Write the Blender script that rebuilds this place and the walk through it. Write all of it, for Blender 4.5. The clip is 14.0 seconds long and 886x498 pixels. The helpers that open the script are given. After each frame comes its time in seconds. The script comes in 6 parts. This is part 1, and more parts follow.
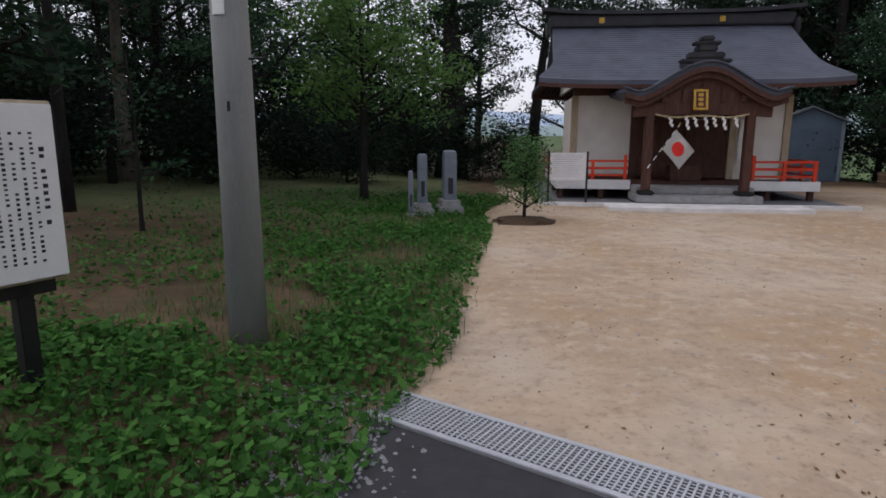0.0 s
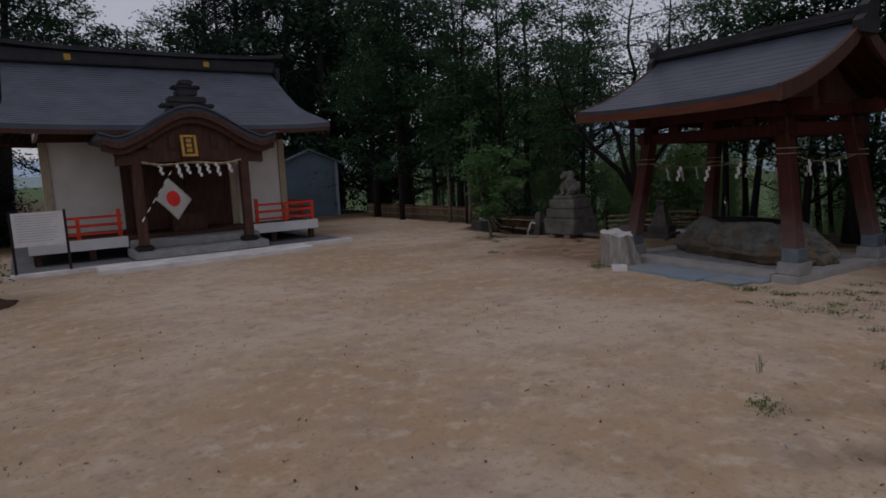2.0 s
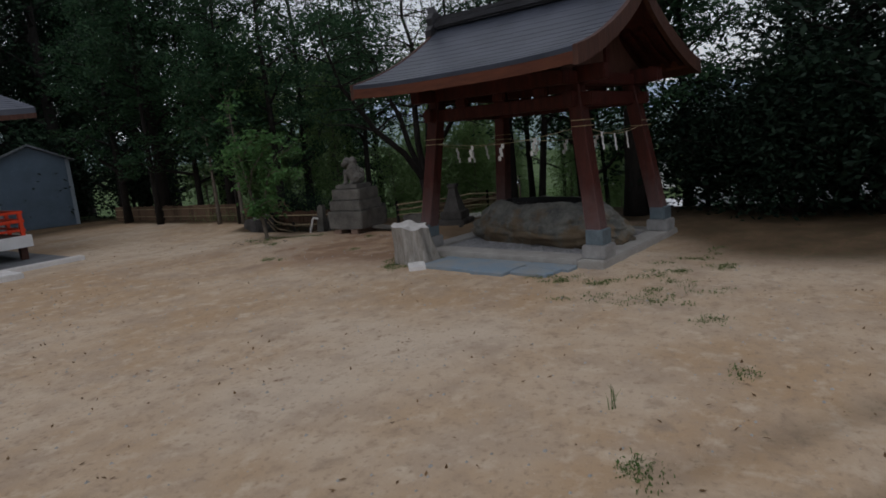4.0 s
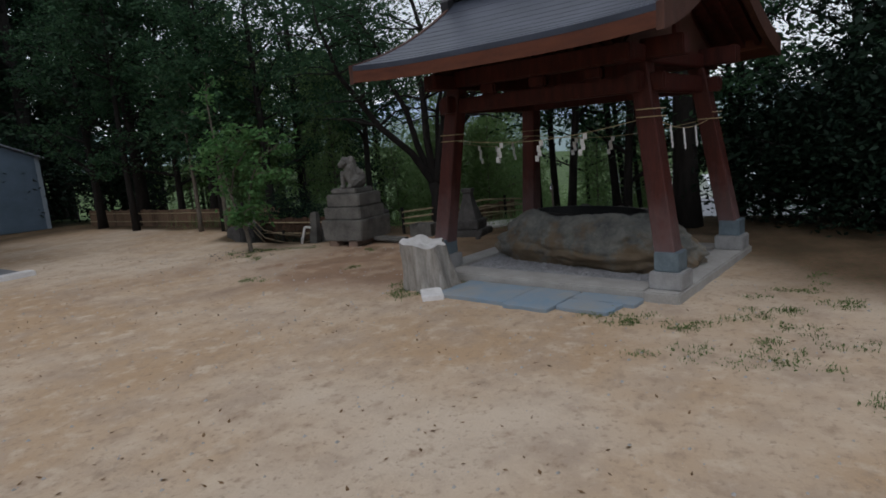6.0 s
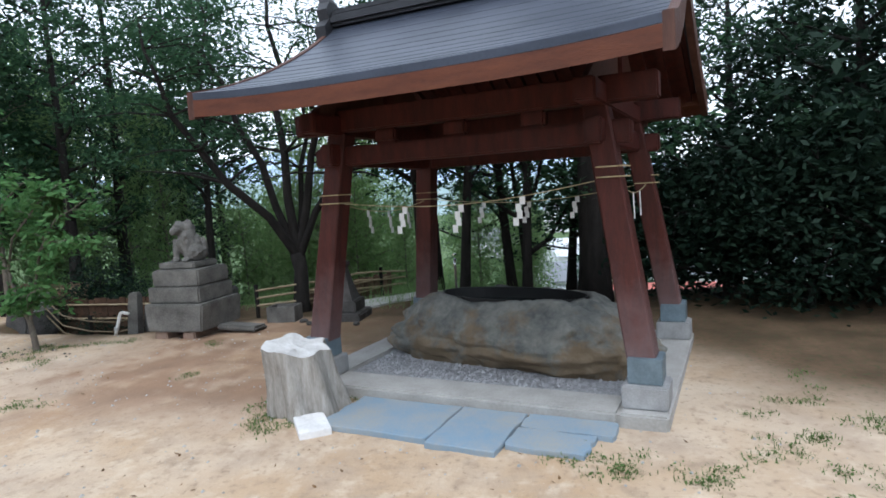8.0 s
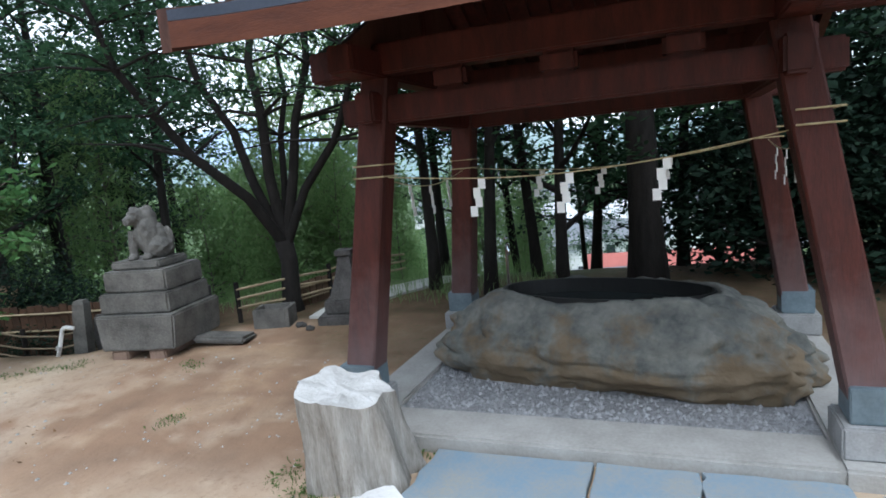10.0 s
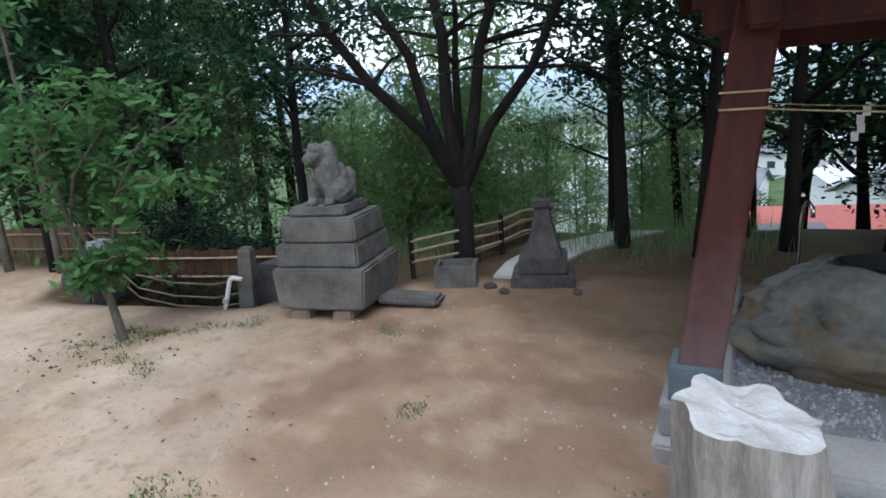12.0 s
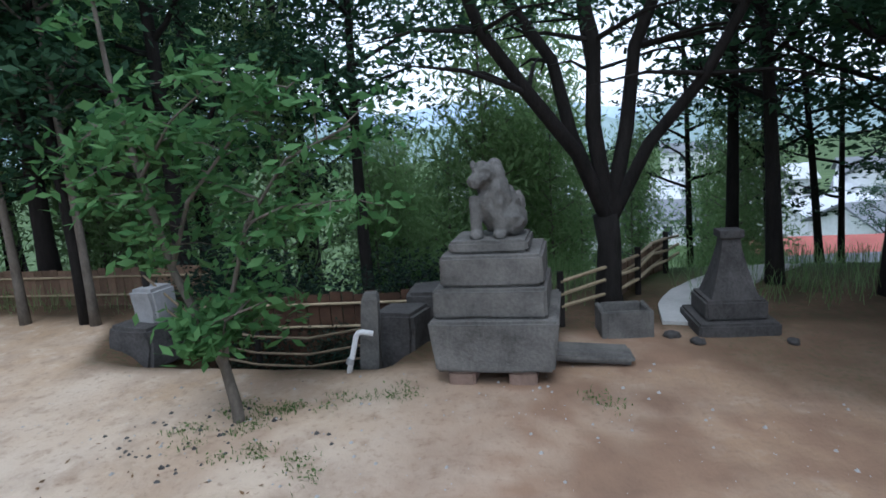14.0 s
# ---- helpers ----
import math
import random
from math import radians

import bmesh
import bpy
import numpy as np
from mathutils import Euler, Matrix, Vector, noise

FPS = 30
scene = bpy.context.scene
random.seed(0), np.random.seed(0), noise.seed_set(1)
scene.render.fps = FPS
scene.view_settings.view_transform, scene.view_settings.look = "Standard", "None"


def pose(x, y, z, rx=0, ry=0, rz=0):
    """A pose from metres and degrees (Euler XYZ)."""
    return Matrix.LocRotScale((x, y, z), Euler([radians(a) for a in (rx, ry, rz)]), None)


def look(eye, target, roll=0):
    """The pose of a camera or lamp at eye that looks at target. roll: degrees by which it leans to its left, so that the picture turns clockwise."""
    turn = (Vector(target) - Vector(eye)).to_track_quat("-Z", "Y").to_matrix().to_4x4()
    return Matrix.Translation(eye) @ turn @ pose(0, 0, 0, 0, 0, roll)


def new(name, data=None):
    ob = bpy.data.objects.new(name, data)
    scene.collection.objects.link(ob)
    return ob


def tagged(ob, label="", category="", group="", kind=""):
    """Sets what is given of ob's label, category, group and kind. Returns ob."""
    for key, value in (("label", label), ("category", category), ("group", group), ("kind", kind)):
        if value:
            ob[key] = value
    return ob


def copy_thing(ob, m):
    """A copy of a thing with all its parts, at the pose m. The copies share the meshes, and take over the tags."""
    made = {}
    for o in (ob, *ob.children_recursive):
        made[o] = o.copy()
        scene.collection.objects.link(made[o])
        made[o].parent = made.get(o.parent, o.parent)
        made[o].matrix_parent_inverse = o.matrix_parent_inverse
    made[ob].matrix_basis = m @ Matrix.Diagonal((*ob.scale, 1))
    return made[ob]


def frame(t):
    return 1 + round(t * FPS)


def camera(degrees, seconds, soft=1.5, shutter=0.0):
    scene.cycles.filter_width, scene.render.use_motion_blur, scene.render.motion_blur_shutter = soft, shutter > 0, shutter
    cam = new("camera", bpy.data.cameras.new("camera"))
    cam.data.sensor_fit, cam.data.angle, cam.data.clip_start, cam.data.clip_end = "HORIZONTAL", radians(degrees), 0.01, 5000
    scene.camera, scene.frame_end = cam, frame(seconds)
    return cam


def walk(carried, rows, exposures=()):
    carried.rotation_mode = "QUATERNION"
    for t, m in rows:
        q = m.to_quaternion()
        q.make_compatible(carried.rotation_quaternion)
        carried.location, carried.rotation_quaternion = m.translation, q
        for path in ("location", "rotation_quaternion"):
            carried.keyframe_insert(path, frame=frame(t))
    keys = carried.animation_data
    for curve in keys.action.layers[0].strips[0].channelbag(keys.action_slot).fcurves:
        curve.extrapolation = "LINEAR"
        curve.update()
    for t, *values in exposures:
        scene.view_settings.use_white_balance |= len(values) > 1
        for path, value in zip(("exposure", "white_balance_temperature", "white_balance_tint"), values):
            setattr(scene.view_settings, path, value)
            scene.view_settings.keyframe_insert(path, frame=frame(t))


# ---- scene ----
cam = camera(72.0, 14.0, soft=1.7)
PATH = [
    (0.0, 0.007, 0.050, 1.599, 0.25, -10.80, -0.16),
    (0.5, 0.233, 0.124, 1.658, -8.35, -11.08, 0.67),
    (1.0, 0.514, 0.307, 1.669, -18.79, -12.27, 1.39),
    (1.5, 0.813, 0.478, 1.664, -26.64, -10.85, -0.14),
    (2.0, 1.098, 0.586, 1.670, -40.88, -7.77, 2.57),
    (2.5, 1.486, 0.826, 1.645, -54.78, -6.98, 5.13),
    (3.0, 1.872, 1.052, 1.630, -65.50, -7.28, 5.10),
    (3.5, 2.197, 1.287, 1.617, -67.86, -9.72, 4.80),
    (4.0, 2.493, 1.553, 1.619, -60.68, -10.23, 4.93),
    (6.5, 4.173, 2.906, 1.567, -61.04, -10.08, 4.34),
    (7.0, 4.514, 3.224, 1.570, -68.44, -8.55, 3.35),
    (7.5, 4.939, 3.504, 1.581, -70.49, -7.51, 3.60),
    (8.0, 5.332, 3.755, 1.584, -74.98, -5.22, 3.33),
    (10.5, 6.785, 5.284, 1.618, -81.31, -9.46, 5.27),
    (11.0, 6.987, 5.646, 1.601, -81.78, -10.94, 5.92),
    (11.5, 7.116, 6.078, 1.621, -76.53, -12.77, 5.07),
    (12.0, 7.222, 6.514, 1.649, -74.18, -13.14, 4.11),
    (12.5, 7.354, 6.910, 1.624, -70.94, -12.72, 4.59),
    (13.0, 7.493, 7.369, 1.610, -70.39, -10.43, 4.05),
    (13.5, 7.630, 7.837, 1.608, -75.57, -9.84, 2.53),
    (14.0, 7.840, 8.348, 1.591, -78.03, -10.24, 4.12),
]
EXPOSURES = [(0.0, -0.2, 6500, 19), (0.5, -0.68, 6900, 23), (1.0, -1.2, 7350, 26), (1.5, -1.45, 7400, 25), (2.0, -1.2, 6450, 21), (3.0, -0.68, 6500, 13), (4.0, -0.8, 6500, 13),
             (6.5, -0.1, 6300, 11), (7.0, 0.3, 6200, 10), (7.5, 0.58, 6050, 9), (8.0, 0.95, 5950, 8), (10.5, 1.0, 5850, 6), (12.0, 0.8, 5800, 9), (13.0, 0.68, 5700, 9), (14.0, 0.6, 5500, 9)]
walk(cam, [(t, pose(x, y, z, 90 + pitch, roll, yaw)) for t, x, y, z, yaw, pitch, roll in PATH], EXPOSURES)

# ---- world and light ----
world = bpy.data.worlds.new("overcast_sky")
scene.world = world
world.use_nodes = True
wn, wl = world.node_tree.nodes, world.node_tree.links
sky = wn.new("ShaderNodeTexSky")
sky.sky_type, sky.sun_disc = "NISHITA", False
sky.sun_elevation, sky.sun_rotation = radians(62), radians(262)
sky.air_density, sky.dust_density = 1.0, 1.4
grey = wn.new("ShaderNodeHueSaturation")
grey.inputs["Saturation"].default_value = 0.4
wl.new(sky.outputs[0], grey.inputs["Color"])
veil = wn.new("ShaderNodeMix")
veil.data_type = "RGBA"
veil.inputs["Factor"].default_value = 0.4
veil.inputs[7].default_value = (9.0, 9.6, 10.4, 1)  # even cloud cover
wl.new(grey.outputs[0], veil.inputs[6])
wl.new(veil.outputs[2], wn["Background"].inputs[0])
wn["Background"].inputs[1].default_value = 0.15
sun = new("sun", bpy.data.lights.new("sun", "SUN"))
sun.data.energy, sun.data.angle, sun.data.color = 0.6, radians(25), (1.0, 0.97, 0.93)
sun.matrix_world = look((0, 0, 30), (15.8, 2.2, 0))


# ---- materials ----
def material(name, base, dark=None, scale=6.0, rough=0.8, bump=0.2, fine=60.0, metallic=0.0, spread=0.0, stretch=(1, 1, 1), spec=0.28, coat=0.0):
    """Two colours mixed by a coarse and a fine noise, with relief; spread: how far single pieces differ."""
    m = bpy.data.materials.new(name)
    m.use_nodes = True
    n, l = m.node_tree.nodes, m.node_tree.links
    bsdf = n["Principled BSDF"]
    dark = dark or tuple(c * 0.6 for c in base)
    tc = n.new("ShaderNodeTexCoord")
    mp = n.new("ShaderNodeMapping")
    mp.inputs["Scale"].default_value = stretch
    l.new(tc.outputs["Object"], mp.inputs["Vector"])
    big, small = n.new("ShaderNodeTexNoise"), n.new("ShaderNodeTexNoise")
    for node, sc, det in ((big, scale, 5.0), (small, fine, 4.0)):
        node.inputs["Scale"].default_value, node.inputs["Detail"].default_value = sc, det
        node.inputs["Roughness"].default_value = 0.6
        l.new(mp.outputs[0], node.inputs["Vector"])
    add = n.new("ShaderNodeMath")
    add.operation = "MULTIPLY_ADD"
    add.inputs[1].default_value = 0.45
    l.new(small.outputs["Fac"], add.inputs[0])
    l.new(big.outputs["Fac"], add.inputs[2])
    ramp = n.new("ShaderNodeMapRange")
    ramp.inputs["From Min"].default_value, ramp.inputs["From Max"].default_value = 0.5, 0.95
    l.new(add.outputs[0], ramp.inputs["Value"])
    mix = n.new("ShaderNodeMix")
    mix.data_type = "RGBA"
    mix.inputs[6].default_value, mix.inputs[7].default_value = (*dark, 1), (*base, 1)
    l.new(ramp.outputs[0], mix.inputs["Factor"])
    out = mix.outputs[2]
    if spread:
        info, hsv, rng = n.new("ShaderNodeObjectInfo"), n.new("ShaderNodeHueSaturation"), n.new("ShaderNodeMapRange")
        rng.inputs["To Min"].default_value, rng.inputs["To Max"].default_value = 1 - spread, 1 + spread
        l.new(info.outputs["Random"], rng.inputs["Value"])
        l.new(rng.outputs[0], hsv.inputs["Value"])
        l.new(out, hsv.inputs["Color"])
        out = hsv.outputs[0]
    l.new(out, bsdf.inputs["Base Color"])
    bp = n.new("ShaderNodeBump")
    bp.inputs["Strength"].default_value, bp.inputs["Distance"].default_value = bump, 0.02
    l.new(add.outputs[0], bp.inputs["Height"])
    l.new(bp.outputs[0], bsdf.inputs["Normal"])
    bsdf.inputs["Roughness"].default_value, bsdf.inputs["Metallic"].default_value = rough, metallic
    bsdf.inputs["Specular IOR Level"].default_value = spec
    bsdf.inputs["Coat Weight"].default_value = coat
    return m


def leaf_material(name, base, other, trans=0.35):
    """Leaves: colour by island, some light through them."""
    m = bpy.data.materials.new(name)
    m.use_nodes = True
    n, l = m.node_tree.nodes, m.node_tree.links
    bsdf = n["Principled BSDF"]
    geo = n.new("ShaderNodeNewGeometry")
    mix = n.new("ShaderNodeMix")
    mix.data_type = "RGBA"
    mix.inputs[6].default_value, mix.inputs[7].default_value = (*base, 1), (*other, 1)
    l.new(geo.outputs["Random Per Island"], mix.inputs["Factor"])
    l.new(mix.outputs[2], bsdf.inputs["Base Color"])
    bsdf.inputs["Roughness"].default_value = 0.6
    bsdf.inputs["Specular IOR Level"].default_value = 0.12
    tl, ms = n.new("ShaderNodeBsdfTranslucent"), n.new("ShaderNodeMixShader")
    l.new(mix.outputs[2], tl.inputs["Color"])
    ms.inputs[0].default_value = trans
    l.new(bsdf.outputs[0], ms.inputs[1])
    l.new(tl.outputs[0], ms.inputs[2])
    l.new(ms.outputs[0], n["Material Output"].inputs["Surface"])
    return m


def worn_material(m, colour, low, high, scale, wob_, strength=1.0):
    """Lays a second, worn or stained colour over a material, from height high down to low, with a ragged edge."""
    n, l = m.node_tree.nodes, m.node_tree.links
    bsdf = n["Principled BSDF"]
    under = bsdf.inputs["Base Color"].links[0].from_socket
    tc, sx, nz = n.new("ShaderNodeTexCoord"), n.new("ShaderNodeSeparateXYZ"), n.new("ShaderNodeTexNoise")
    nz.inputs["Scale"].default_value, nz.inputs["Detail"].default_value, nz.inputs["Roughness"].default_value = scale, 6.0, 0.65
    l.new(tc.outputs["Object"], nz.inputs["Vector"])
    l.new(tc.outputs["Object"], sx.inputs[0])
    ad = n.new("ShaderNodeMath")
    ad.operation = "MULTIPLY_ADD"
    ad.inputs[1].default_value = wob_
    l.new(nz.outputs["Fac"], ad.inputs[0])
    l.new(sx.outputs[2], ad.inputs[2])
    rg = n.new("ShaderNodeMapRange")
    rg.inputs["From Min"].default_value, rg.inputs["From Max"].default_value = high + wob_ * 0.5, low + wob_ * 0.5
    rg.inputs["To Max"].default_value = strength
    l.new(ad.outputs[0], rg.inputs["Value"])
    mx = n.new("ShaderNodeMix")
    mx.data_type = "RGBA"
    mx.inputs[7].default_value = (*colour, 1)
    l.new(rg.outputs[0], mx.inputs["Factor"])
    l.new(under, mx.inputs[6])
    l.new(mx.outputs[2], bsdf.inputs["Base Color"])
    return m


M_GRANITE = material("grey_granite", (0.36, 0.36, 0.36), (0.2, 0.2, 0.2), 5, 0.85, 0.3, 90)
M_CONCRETE = material("weathered_concrete", (0.42, 0.41, 0.39), (0.28, 0.27, 0.25), 3, 0.9, 0.3, 50)
M_WHITE_STONE = material("pale_paving", (0.82, 0.81, 0.8), (0.55, 0.54, 0.53), 3, 0.8, 0.15, 40)
M_PLASTER = material("white_plaster", (0.8, 0.78, 0.73), (0.66, 0.63, 0.57), 2, 0.9, 0.15, 40)
M_ROOF = material("slate_grey_copper", (0.115, 0.125, 0.16), (0.07, 0.078, 0.1), 2, 0.48, 0.15, 50, 0.15)
M_PAV_ROOF = material("dark_blue_grey_metal", (0.075, 0.085, 0.115), (0.04, 0.047, 0.065), 2, 0.36, 0.1, 50, 0.35, spec=0.5)
M_ROOF_DARK = material("dark_ridge_metal", (0.05, 0.05, 0.055), (0.025, 0.025, 0.028), 3, 0.5, 0.15, 40, 0.3)
M_BROWN = material("dark_brown_timber", (0.11, 0.05, 0.035), (0.05, 0.022, 0.016), 3, 0.6, 0.25, 30, stretch=(6, 6, 1))
M_REDWOOD = material("red_stained_timber", (0.084, 0.018, 0.012), (0.03, 0.0085, 0.007), 3, 0.55, 0.25, 30, stretch=(5, 5, 1))
M_EAVE = material("orange_brown_timber", (0.13, 0.042, 0.02), (0.07, 0.022, 0.012), 3, 0.6, 0.25, 30, stretch=(5, 1, 5))
M_POST = worn_material(material("bleached_red_post", (0.088, 0.021, 0.014), (0.036, 0.0105, 0.0085), 3, 0.6, 0.3, 30, stretch=(5, 5, 0.6)), (0.2, 0.15, 0.15), 0.2, 1.05, 7.0, 0.7, 0.6)
M_VERMILION = material("vermilion_paint", (0.75, 0.07, 0.025), (0.6, 0.05, 0.02), 4, 0.45, 0.1, 40)
M_WHITE = material("white_paint", (0.8, 0.8, 0.8), (0.68, 0.68, 0.67), 4, 0.5, 0.1, 40)
# black paint; also stands in for shade in basin hollow and drain
M_BLACK = material("black_paint_and_shade", (0.02, 0.02, 0.02), (0.012, 0.012, 0.012), 5, 0.45, 0.1, 60)
M_GOLD = material("gilded_wood", (0.6, 0.36, 0.07), (0.35, 0.19, 0.03), 8, 0.35, 0.2, 60, 0.6)
M_PAPER = material("white_paper", (0.82, 0.82, 0.8), (0.74, 0.74, 0.72), 4, 0.8, 0.05, 40)
M_ROPE = material("straw_rope", (0.5, 0.42, 0.25), (0.32, 0.26, 0.14), 20, 0.9, 0.4, 90)
M_BARK = material("dark_bark", (0.026, 0.022, 0.02), (0.01, 0.009, 0.008), 4, 0.95, 0.9, 25, stretch=(3, 3, 0.7))
M_BARK_PALE = material("pale_bark", (0.19, 0.165, 0.135), (0.09, 0.078, 0.064), 5, 0.95, 0.6, 30, stretch=(2, 2, 1))
M_POLE = material("grey_concrete_pole", (0.33, 0.34, 0.33), (0.22, 0.225, 0.22), 2, 0.85, 0.15, 60, stretch=(2, 2, 0.4))
M_SHED = material("blue_grey_steel", (0.14, 0.2, 0.27), (0.1, 0.15, 0.2), 2, 0.45, 0.08, 30, 0.1)
M_ROCK = worn_material(material("grey_and_ochre_boulder", (0.215, 0.21, 0.185), (0.075, 0.08, 0.076), 4.5, 0.9, 1.0, 20), (0.17, 0.108, 0.05), 0.12, 0.46, 2.8, 2.4, 0.65)
M_STUMP = material("weathered_stump", (0.42, 0.4, 0.37), (0.2, 0.18, 0.155), 6, 0.95, 0.8, 40, stretch=(3, 3, 0.5))
M_STEEL = material("galvanised_steel", (0.6, 0.62, 0.64), (0.45, 0.46, 0.48), 6, 0.4, 0.08, 60, 0.7)
M_ASPHALT = material("wet_dark_asphalt", (0.05, 0.05, 0.055), (0.03, 0.03, 0.033), 4, 0.8, 0.5, 180)
M_GRAVEL = material("grey_gravel", (0.36, 0.36, 0.37), (0.18, 0.18, 0.185), 30, 0.9, 0.8, 120)
M_TAN = material("weathered_tan_board", (0.22, 0.145, 0.095), (0.12, 0.08, 0.055), 4, 0.85, 0.3, 40, spread=0.25)
M_GRAVEL_ONE = material("grey_pebble", (0.38, 0.38, 0.39), (0.2, 0.2, 0.205), 12, 0.9, 0.4, 80)
M_BLUE = material("blue_grey_slate_paving", (0.17, 0.27, 0.37), (0.3, 0.3, 0.28), 2.2, 0.8, 0.3, 50)
M_RED = material("red_cloth", (0.7, 0.04, 0.03), (0.6, 0.03, 0.025), 5, 0.8, 0.1, 50)
M_INK = material("black_ink", (0.04, 0.04, 0.04), (0.03, 0.03, 0.03), 5, 0.7, 0.05, 50)
M_FENCE = material("split_bamboo_fence", (0.085, 0.045, 0.026), (0.035, 0.02, 0.013), 4, 0.8, 0.4, 40, spread=0.3, stretch=(1, 1, 3))
M_PATH = material("pale_concrete", (0.5, 0.5, 0.48), (0.36, 0.36, 0.34), 3, 0.9, 0.2, 40)
M_RAIL_DARK = material("weathered_bamboo_pole", (0.2, 0.155, 0.1), (0.11, 0.085, 0.055), 5, 0.8, 0.2, 40)
M_RAIL = material("pale_bamboo_pole", (0.42, 0.34, 0.22), (0.25, 0.2, 0.12), 5, 0.7, 0.2, 40)
L_FRESH = leaf_material("fresh_leaf", (0.065, 0.15, 0.04), (0.12, 0.22, 0.06))
L_MID = leaf_material("mid_leaf", (0.022, 0.056, 0.03), (0.055, 0.115, 0.055), 0.36)
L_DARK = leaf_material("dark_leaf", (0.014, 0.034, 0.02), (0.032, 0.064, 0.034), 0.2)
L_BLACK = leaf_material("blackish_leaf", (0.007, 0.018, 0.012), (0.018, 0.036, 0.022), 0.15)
L_BAMBOO = leaf_material("bamboo_leaf", (0.15, 0.25, 0.09), (0.24, 0.35, 0.155), 0.58)
L_YOUNG = leaf_material("young_leaf", (0.06, 0.15, 0.05), (0.12, 0.24, 0.085), 0.42)
L_TUFT = leaf_material("tuft_grass", (0.07, 0.12, 0.035), (0.14, 0.2, 0.07))
L_WEED = leaf_material("weed_leaf", (0.02, 0.08, 0.014), (0.085, 0.23, 0.045))

M_SLEEVE = material("blue_grey_metal", (0.2, 0.26, 0.3), (0.13, 0.17, 0.2), 8, 0.5, 0.1, 60, 0.4)
M_WATER = material("still_water", (0.02, 0.025, 0.025), (0.015, 0.02, 0.02), 4, 0.04, 0.02, 20)
M_DARK_STONE = material("grey_paving", (0.2, 0.21, 0.22), (0.12, 0.125, 0.13), 4, 0.8, 0.25, 50)
M_PALE_WOOD = material("pale_cypress", (0.5, 0.42, 0.3), (0.36, 0.29, 0.2), 4, 0.7, 0.2, 40, stretch=(4, 4, 1))
M_LITTER = leaf_material("dry_leaf", (0.1, 0.06, 0.03), (0.2, 0.12, 0.06), 0.1)
M_BLUE_STONE = material("blue_grey_granite", (0.2, 0.235, 0.28), (0.13, 0.15, 0.18), 5, 0.7, 0.2, 80)
M_SOIL = material("dark_soil", (0.12, 0.075, 0.045), (0.05, 0.032, 0.02), 14, 0.95, 0.9, 70)
M_GREY_INK = material("grey_ink", (0.35, 0.37, 0.42), (0.3, 0.31, 0.35), 6, 0.8, 0.05, 40)
M_SHED_ROOF = material("grey_roof_metal", (0.22, 0.25, 0.28), (0.15, 0.17, 0.2), 2, 0.4, 0.05, 40, 0.4)
M_STEEL_PALE = material("pale_blue_steel", (0.3, 0.36, 0.42), (0.24, 0.29, 0.34), 2, 0.5, 0.05, 40)
M_CUT = material("bleached_cut_wood", (0.6, 0.59, 0.58), (0.45, 0.44, 0.42), 9, 0.9, 0.7, 45)
M_CHROME = material("chrome", (0.75, 0.76, 0.78), (0.6, 0.61, 0.63), 8, 0.15, 0.02, 40, 1.0)
M_OLDSTONE = material("old_grey_stone", (0.185, 0.176, 0.162), (0.075, 0.073, 0.068), 4, 0.95, 0.6, 45)
M_REDSTONE = material("reddish_stone", (0.27, 0.19, 0.15), (0.16, 0.115, 0.09), 6, 0.95, 0.5, 50)
M_DARKROCK = material("dark_old_stone", (0.095, 0.09, 0.086), (0.042, 0.04, 0.038), 5, 0.95, 0.7, 40)
M_PANE = material("window_glass", (0.05, 0.06, 0.07), (0.04, 0.05, 0.06), 1, 0.08, 0.0, 10)
M_PINK_ROOF = material("faded_red_roof", (0.5, 0.17, 0.14), (0.4, 0.13, 0.11), 0.5, 0.8, 0.2, 8)
M_GREY_ROOF = material("grey_tile_roof", (0.22, 0.23, 0.25), (0.15, 0.16, 0.17), 0.5, 0.7, 0.2, 8)
M_PALE_ROOF = material("pale_sheet_roof", (0.62, 0.64, 0.66), (0.5, 0.52, 0.54), 0.5, 0.6, 0.1, 8)
# hill colours are paled and blued, so the haze is in the paint
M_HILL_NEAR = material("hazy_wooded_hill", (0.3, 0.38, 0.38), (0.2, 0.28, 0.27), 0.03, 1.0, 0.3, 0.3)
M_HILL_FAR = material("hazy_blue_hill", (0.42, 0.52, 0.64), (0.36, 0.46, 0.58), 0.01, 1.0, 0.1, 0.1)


# ---- mesh helpers ----
def mesh_of(name, bm, mat, smooth=False):
    me = bpy.data.meshes.new(name)
    bm.to_mesh(me)
    bm.free()
    for mt in (mat if isinstance(mat, (list, tuple)) else [mat]):
        me.materials.append(mt)
    if smooth:
        for p in me.polygons:
            p.use_smooth = True
    return me


def part(name, bm, mat, parent=None, label="", smooth=False, m=None):
    ob = new(name, mesh_of(name, bm, mat, smooth))
    ob.parent = parent
    if m is not None:
        ob.matrix_local = m
    return tagged(ob, label)


def thing(name, label, category, m=None, group="", kind=""):
    ob = new(name)
    ob.empty_display_size = 0.1
    if m is not None:
        ob.matrix_basis = m
    return tagged(ob, label, category, group, kind)


